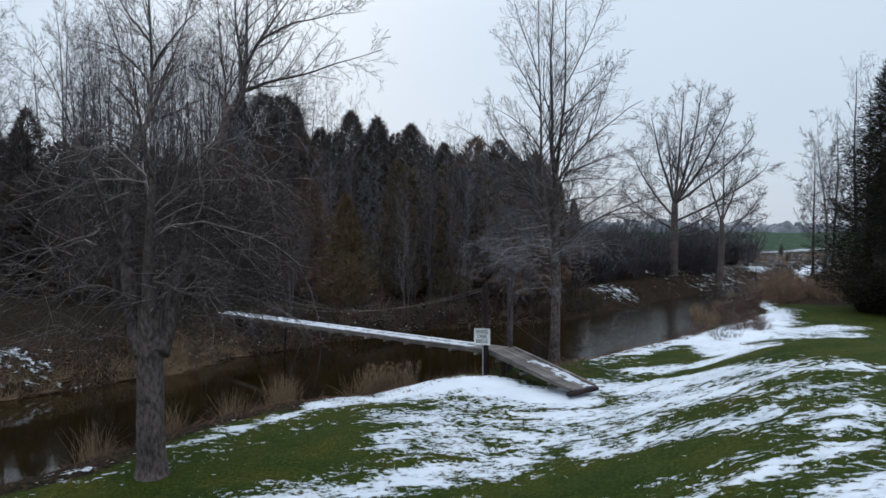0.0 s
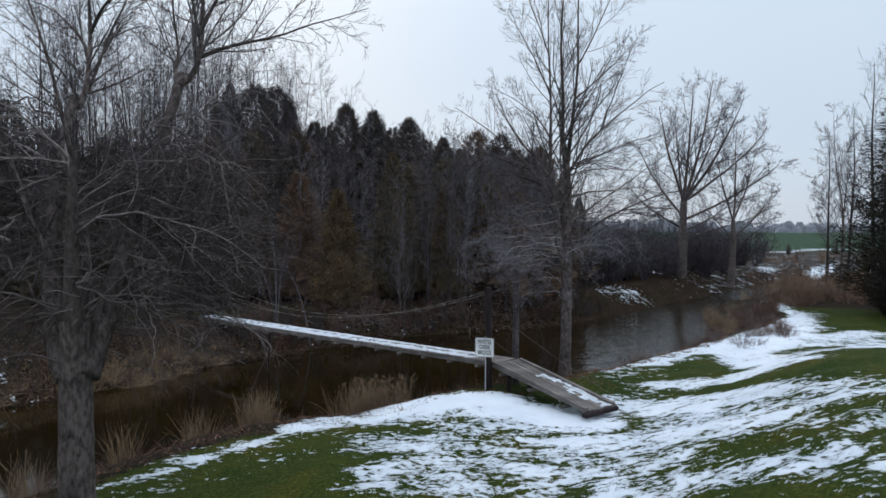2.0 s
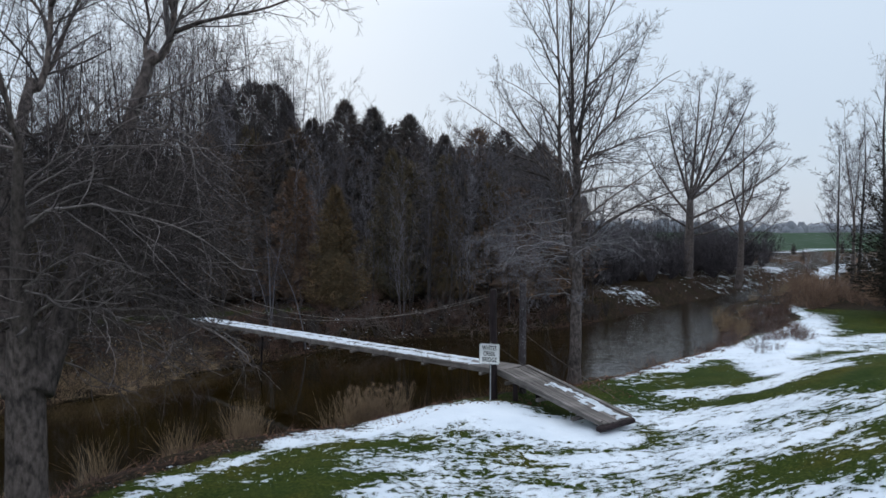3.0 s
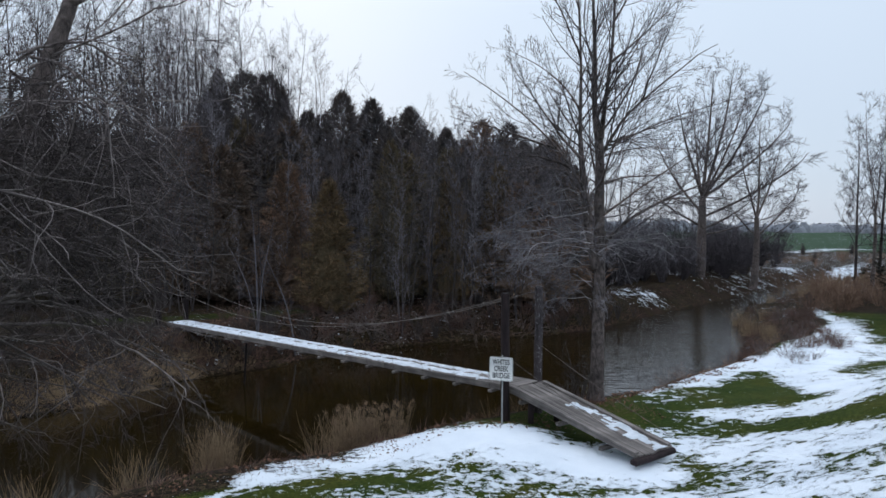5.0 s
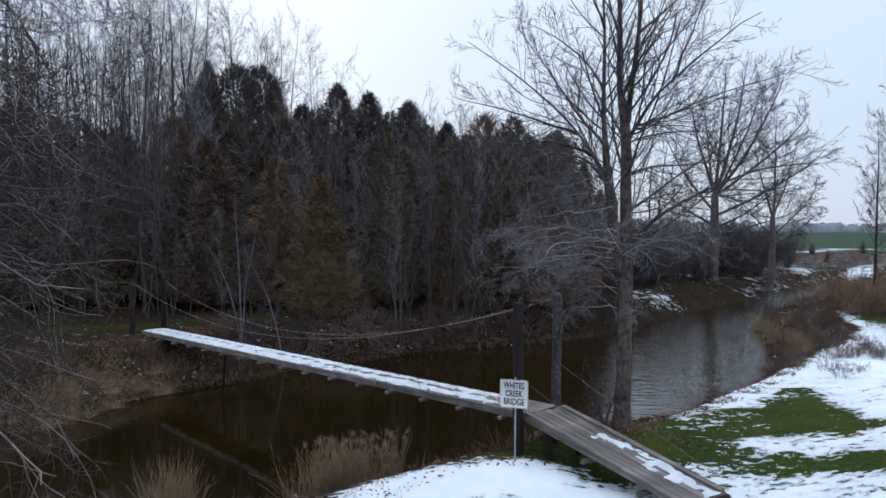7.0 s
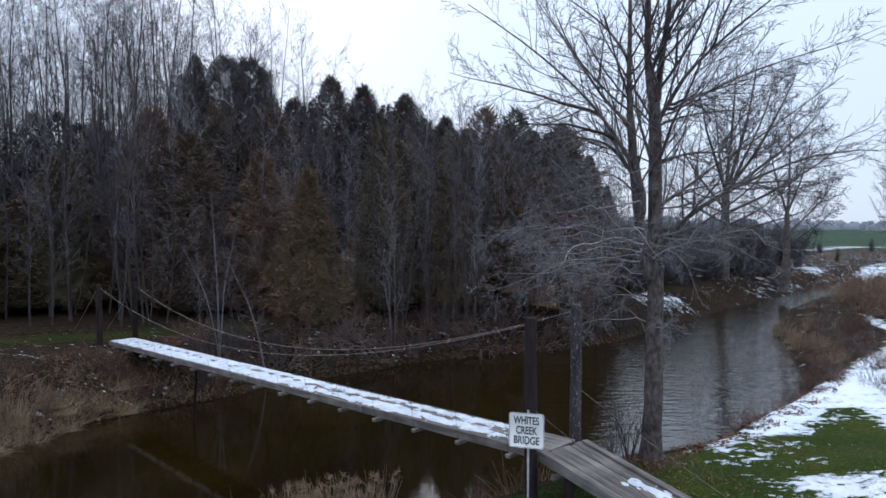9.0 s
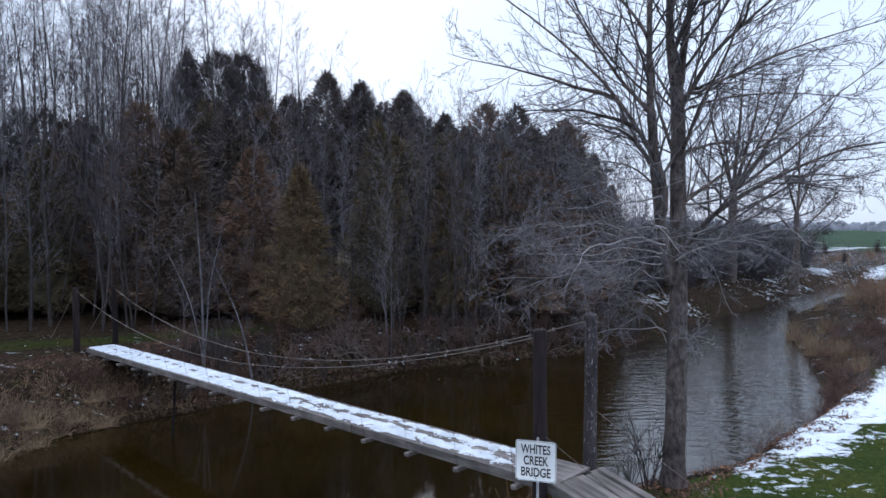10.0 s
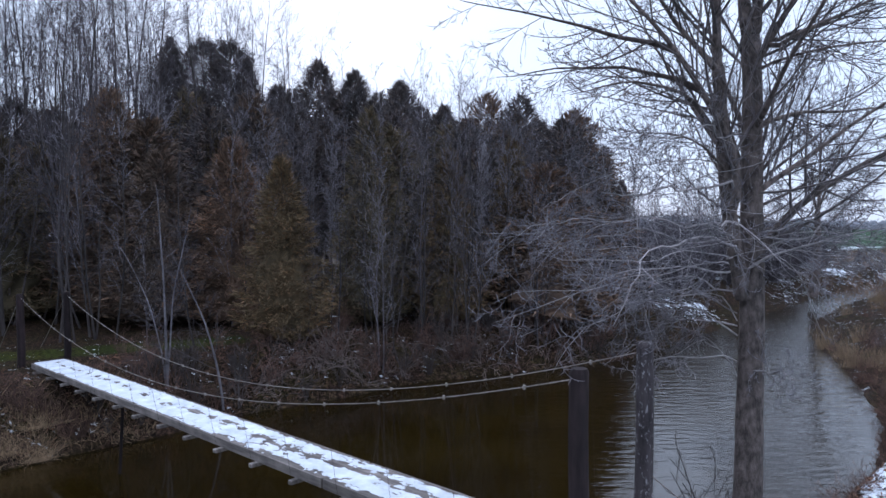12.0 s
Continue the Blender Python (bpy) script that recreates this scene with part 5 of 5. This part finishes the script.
# ---- brush, reeds and weeds ----
def shrub(rng, height, stems, mat, name, label, group, spread=0.5, plan=None, pull=-0.015):
    bush = thing(name, (0, 0, 0), label, "shrub", group)
    a = rng.uniform(0, 6.28, stems)
    start = np.stack([0.22 * spread * np.cos(a) * rng.uniform(0, 1, stems), 0.22 * spread * np.sin(a) * rng.uniform(0, 1, stems), np.full(stems, -0.1)], 1)
    lean = spread * rng.uniform(0.1, 1.1, stems)
    way = np.stack([np.cos(a) * lean, np.sin(a) * lean, np.ones(stems)], 1)
    length = height * rng.uniform(0.55, 1.1, stems)
    pts, rad = shoots(rng, start, way, length, rng.uniform(0.006, 0.014, stems) * height / 1.4, 5, 0.1, pull, 0.4)
    levels = [(pts, rad, 3)] + branch_out(rng, pts, rad, length, plan or [(4, 0.25, 1.0, 38, 0.42, 0.75, 2, 0.15, 0.04, 3), (3, 0.2, 1.0, 38, 0.55, 0.85, 2, 0.15, 0.02, 3)])
    soft_part("brushwood", mesh_of("brushwood", *joined([tubes(p, np.maximum(r, 0.0028 * height), k) for p, r, k in levels]), mat, True), mat, bush)
    return bush


def straw_clump(rng, height, blades, wide, heads, name, label, group, flop=0.42, droop=-0.16):
    clump = thing(name, (0, 0, 0), label, "dry grass", group)
    a = rng.uniform(0, 6.28, blades)
    r = wide * np.sqrt(rng.uniform(0, 1, blades))
    start = np.stack([r * np.cos(a), r * np.sin(a), np.full(blades, -0.15)], 1)
    b, lean = rng.uniform(0, 6.28, blades), rng.uniform(0, flop, blades) if not heads else rng.uniform(0, 0.13, blades)
    way = np.stack([np.cos(b) * lean, np.sin(b) * lean, np.ones(blades)], 1)
    length = height * rng.uniform(0.35, 1.1, blades)
    pts, rad = shoots(rng, start, way, length, rng.uniform(0.003, 0.008, blades), 4, 0.09, -0.01 if heads else droop, 0.3)
    soft_part("grass_tuft", mesh_of("grass_tuft", *tubes(pts, rad, 3), STRAW, True), STRAW, clump)
    if heads:
        pick = rng.choice(blades, heads, replace=False)
        tip = pts[pick, -1]
        chunks = []
        for k in range(12):
            p, q = shoots(rng, tip + rng.normal(0, 0.025, tip.shape) - (0, 0, 0.07), rng.normal(0, 0.7, tip.shape) + (0, 0, 0.7), rng.uniform(0.05, 0.13, heads), np.full(heads, 0.0055), 3, 0.25, -0.12, 0.5)
            chunks.append(tubes(p, q, 3))
        soft_part("seed_head", mesh_of("seed_head", *joined(chunks), SEED, True), SEED, clump, "brown fluffy seed heads")
    return clump


def scatter(proto, spots, rng, lo=0.7, hi=1.25, sink=0.05):
    for k, (x, y) in enumerate(spots):
        s = rng.uniform(lo, hi)
        z, a = floor_z(x, y) - sink, rng.uniform(0, 6.28)
        if k == 0:
            proto.matrix_basis = Matrix.Translation((x, y, z)) @ Matrix.Rotation(a, 4, "Z")
            proto.scale = (s, s, s)
        else:
            place_copy(proto, x, y, z, a, s)


def along_shore(rng, line, lo, hi, count, off):
    """Places near a shore between two stretches of x, off metres towards the land (off: two bounds)."""
    keep = [(a, b) for a, b in zip(line[:-1], line[1:]) if b[0] > lo and a[0] < hi]
    spots = []
    for k in range(count):
        a, b = keep[int(rng.integers(0, len(keep)))]
        p = a + (b - a) * rng.uniform(0, 1)
        n = np.array([-(b - a)[1], (b - a)[0]]) / np.linalg.norm(b - a)
        spots.append(tuple(p + n * rng.uniform(*off)))
    return spots


def build_growth():
    rng = np.random.default_rng(70)
    brush_a = shrub(rng, 1.5, 12, BRUSH, "bank_shrub", "leafless red-brown brush on the creek bank", "bank brush", 0.6)
    scatter(brush_a, along_shore(rng, FAR_SHORE, -19, -8, 26, (0.3, 2.0)) + along_shore(rng, FAR_SHORE, -7, 8, 58, (0.5, 4.5)), rng, 0.5, 1.05)
    tall_brush = shrub(rng, 2.3, 9, FOREST_BARK, "bank_shrub", "upright dark brown leafless brush at the water", "bank brush", 0.35)
    scatter(tall_brush, along_shore(rng, FAR_SHORE, -9, 11, 54, (0.0, 2.6)) + [(4.05, 28.45), (3.75, 28.75)], rng, 0.35, 0.85)
    brush_b = shrub(rng, 0.9, 26, BRUSH, "bank_shrub", "leafless red-brown brush on the near bank", "bank brush", 1.1)
    spots = along_shore(rng, NEAR_SHORE, 14.5, 19, 64, (-4.2, -0.5)) + along_shore(rng, NEAR_SHORE, 11.5, 14.5, 16, (-1.2, -0.1)) + along_shore(rng, NEAR_SHORE, 19, 30, 22, (-6.5, -2.6))
    spots += along_shore(rng, NEAR_SHORE, 11, 14, 6, (-0.8, 0.2)) + [(4.9, 29.6), (5.7, 30.4)]
    scatter(brush_b, spots, rng, 0.4, 0.85)
    brush_c = shrub(rng, 0.9, 16, BRUSH, "bank_weed", "low leafless brown weeds along the lawn edge", "bank weeds", 0.7)
    scatter(brush_c, along_shore(rng, NEAR_SHORE, 5, 14, 22, (-0.9, 0.0)) + along_shore(rng, NEAR_SHORE, -12, 3, 8, (-2.4, -0.3)), rng, 0.4, 0.85)
    arching = shrub(rng, 2.6, 12, BRUSH_GREY, "bank_shrub", "pale arching leafless brush hanging over the water", "bank brush", 1.5, [(5, 0.3, 1.0, 36, 0.4, 0.7, 3, 0.12, -0.02, 3), (3, 0.2, 1.0, 38, 0.5, 0.85, 2, 0.12, 0.0, 3)], -0.28)
    scatter(arching, along_shore(rng, FAR_SHORE, -6, 9, 34, (0.3, 2.6)), rng, 0.4, 0.8)
    thick = shrub(rng, 4.4, 20, WOODS_TWIG, "thicket_shrub", "dense dark leafless thicket shrub on the far bank", "thicket", 0.55, [(5, 0.15, 1.0, 36, 0.45, 0.7, 2, 0.14, 0.05, 3), (3, 0.2, 1.0, 38, 0.5, 0.8, 2, 0.15, 0.03, 3)])
    spots = [(x, 59.5 + 0.95 * (x - 12) + rng.uniform(1.5, 9)) for x in rng.uniform(12, 33, 56)]
    spots += [(y * rng.uniform(0.2, 0.46), y) for y in rng.uniform(84, 112, 30)]
    spots += [(x, 87 + rng.uniform(0, 9)) for x in rng.uniform(33, 40, 14)]
    scatter(thick, spots, rng, 0.6, 1.4)
    marsh = shrub(rng, 1.5, 12, MARSH, "marsh_shrub", "reddish brown marsh brush beyond the lawn", "marsh brush", 0.8)
    spots = [(0.52 * d * rng.uniform(0.82, 1.35), d) for d in rng.uniform(52, 118, 100)]
    spots += [(d * rng.uniform(0.47, 0.64), d) for d in rng.uniform(53, 74, 60)]
    scatter(marsh, spots, rng, 0.7, 1.5)
    straw = straw_clump(rng, 1.25, 150, 0.4, 0, "straw_clump", "pale dry grass clump on the creek bank", "dry grass clumps")
    spots = [(-9.4, 19.4), (-8.0, 21.4)] + along_shore(rng, FAR_SHORE, -17, -11.5, 3, (0.2, 1.4)) + along_shore(rng, NEAR_SHORE, 14.5, 19, 9, (-2.0, -0.2)) + along_shore(rng, NEAR_SHORE, 26, 40, 18, (-5, -1.5))
    spots += along_shore(rng, NEAR_SHORE, -10, 2, 8, (-1.6, -0.1))
    scatter(straw, spots, rng, 0.7, 1.2)
    heap = straw_clump(rng, 1.0, 260, 0.6, 0, "straw_heap", "flattened heap of pale dead grass on the far bank", "dry grass heaps", 3.0)
    scatter(heap, along_shore(rng, FAR_SHORE, -14, -9.9, 22, (0.0, 1.3)) + along_shore(rng, FAR_SHORE, -24, -15, 14, (0.0, 1.3)), rng, 0.5, 0.95)
    tall_straw = straw_clump(rng, 1.55, 260, 0.38, 0, "straw_clump", "tall tan dry grass clump on the lawn bank", "dry grass clumps", 0.3, -0.05)
    scatter(tall_straw, [(-5.75, 25.2), (-5.4, 25.0)], rng, 0.85, 1.05)
    reeds = straw_clump(rng, 1.4, 110, 0.34, 45, "seeded_weeds", "brown dead weeds with fluffy seed heads on the bank", "seeded weeds")
    scatter(reeds, [(-2.5, 25.9), (-2.1, 25.9), (-1.75, 26.1), (-1.2, 26.4)], rng, 0.85, 1.05)

    grey_brush = shrub(rng, 1.0, 16, BRUSH_GREY, "bank_shrub", "grey leafless brush on the near bank upstream", "bank brush", 0.9)
    scatter(grey_brush, along_shore(rng, NEAR_SHORE, 13.5, 19, 44, (-4.0, -0.3)) + along_shore(rng, NEAR_SHORE, 19.5, 26, 14, (-5.5, -2.4)), rng, 0.4, 0.85)


build_growth()


def bank_blades(name, label, line, lo, hi, off, count, height, mat, seed):
    """Dead grass and stalks too many to count, matted over a bank."""
    rng = np.random.default_rng(seed)
    spots = np.array(along_shore(rng, line, lo, hi, count, off))
    z = land(spots[:, 0], spots[:, 1])[0]
    keep = z > WATER - 0.05
    spots, z = spots[keep], z[keep]
    start = np.column_stack([spots, z - 0.03])
    way = np.column_stack([rng.normal(0, 0.6, (len(z), 2)), np.ones(len(z))])
    pts, rad = shoots(rng, start, way, height * rng.uniform(0.3, 1.1, len(z)), rng.uniform(0.004, 0.010, len(z)), 3, 0.16, -0.25, 0.3)
    me = mesh_of(name, *tubes(pts, rad, 3), mat, True)
    tagged(new(name, me), label, "dry grass", kind="stuff")


bank_blades("near_bank_grass", "matted dead grass along the lawn edge", NEAR_SHORE, -13, 3, (-3.0, 0.0), 1500, 0.4, BRUSH, 91)
bank_blades("lawn_edge_stalks", "brown stalks and dead leaves on the bank below the lawn", NEAR_SHORE, 3, 26, (-0.9, 0.2), 2400, 0.3, BRUSH, 92)
bank_blades("lawn_edge_litter", "dead leaves and stalks along the broken lawn edge", NEAR_SHORE, -13, -3, (-4.0, -3.0), 700, 0.13, BRUSH, 95)
def leaf_litter(name, label, line, lo, hi, off, count, size, seed, extra=()):
    """Curled dead leaves lying in drifts."""
    rng = np.random.default_rng(seed)
    spots = np.array(along_shore(rng, line, lo, hi, count, off))
    for x, y, spread, more in extra:
        spots = np.vstack([spots, rng.normal((x, y), spread, (more, 2))])
    spots = spots[wave(spots[:, 0], spots[:, 1], 1.4, 8) > -0.25]
    z = land(spots[:, 0], spots[:, 1])[0]
    spots, z = spots[z > WATER], z[z > WATER]
    n = len(z)
    a, s = rng.uniform(0, 6.28, n), size * rng.uniform(0.5, 1.3, n)
    u = np.stack([np.cos(a), np.sin(a), rng.normal(0, 0.35, n)], 1) * s[:, None]
    v = np.stack([-np.sin(a), np.cos(a), rng.normal(0, 0.35, n)], 1) * s[:, None] * 0.6
    c = np.column_stack([spots, z + 0.02])
    lift = np.column_stack([np.zeros((n, 2)), s * rng.uniform(0.2, 0.6, n)])
    verts = np.stack([c - u, c + v + lift, c + u, c - v + lift], 1).reshape(-1, 3)
    tagged(new(name, mesh_of(name, verts, np.arange(4 * n).reshape(-1, 4), LEAF)), label, "leaf litter", kind="stuff")


leaf_litter("leaf_litter", "rusty dead leaves drifted along the lawn edge and tree foot", NEAR_SHORE, 3, 15, (-1.5, -0.3), 2600, 0.045, 96, ((4.6, 28.4, 0.45, 260),))
leaf_litter("bank_leaf_litter", "dead leaves and clods along the snowy lawn lip", NEAR_SHORE, -12, 3, (-3.7, -2.4), 900, 0.04, 97)
leaf_litter("far_leaf_litter", "brown dead leaves matted on the far bank", FAR_SHORE, -20, -5, (0.2, 5.0), 8000, 0.036, 98)
bank_blades("far_bank_stalks", "brown stalks and dead leaves on the far bank", FAR_SHORE, -20, 12, (0.0, 4.0), 7000, 0.4, BRUSH, 93)
bank_blades("far_bank_grass", "pale dead grass along the water below the wood", FAR_SHORE, -24, -9, (0.0, 2.4), 3000, 0.45, STRAW, 94)


def build_far_woods():
    rng = np.random.default_rng(80)
    verts, faces, count = [], [], 0
    for k in range(560):
        a = radians(rng.uniform(-50, 62))
        d = rng.uniform(650, 900)
        h, w = rng.uniform(5.0, 10.5) + 2.5 * math.sin(7 * a), rng.uniform(4, 11)
        x, y = d * math.sin(a), d * math.cos(a)
        n = 7
        ring = [(x + w * rng.uniform(0.7, 1.2) * math.cos(6.283 * j / n), y + w * math.sin(6.283 * j / n)) for j in range(n)]
        low = count
        for z, f in ((-2.0, 1.0), (h * 0.6, rng.uniform(0.8, 1.0)), (h, rng.uniform(0.25, 0.5))):
            for px, py in ring:
                verts.append((x + (px - x) * f, y + (py - y) * f, z * rng.uniform(0.85, 1.1)))
        for lev in range(2):
            for j in range(n):
                faces.append((low + lev * n + j, low + lev * n + (j + 1) % n, low + (lev + 1) * n + (j + 1) % n, low + (lev + 1) * n + j))
        count += 3 * n
    # The woods wear the colour that has the haze in it.
    me = mesh_of("far_woods", np.array(verts), np.array(faces), HAZED_WOOD)
    tagged(new("far_woods", me), "grey line of woods on the horizon with haze put into their colour", "woods", kind="stuff")


build_far_woods()
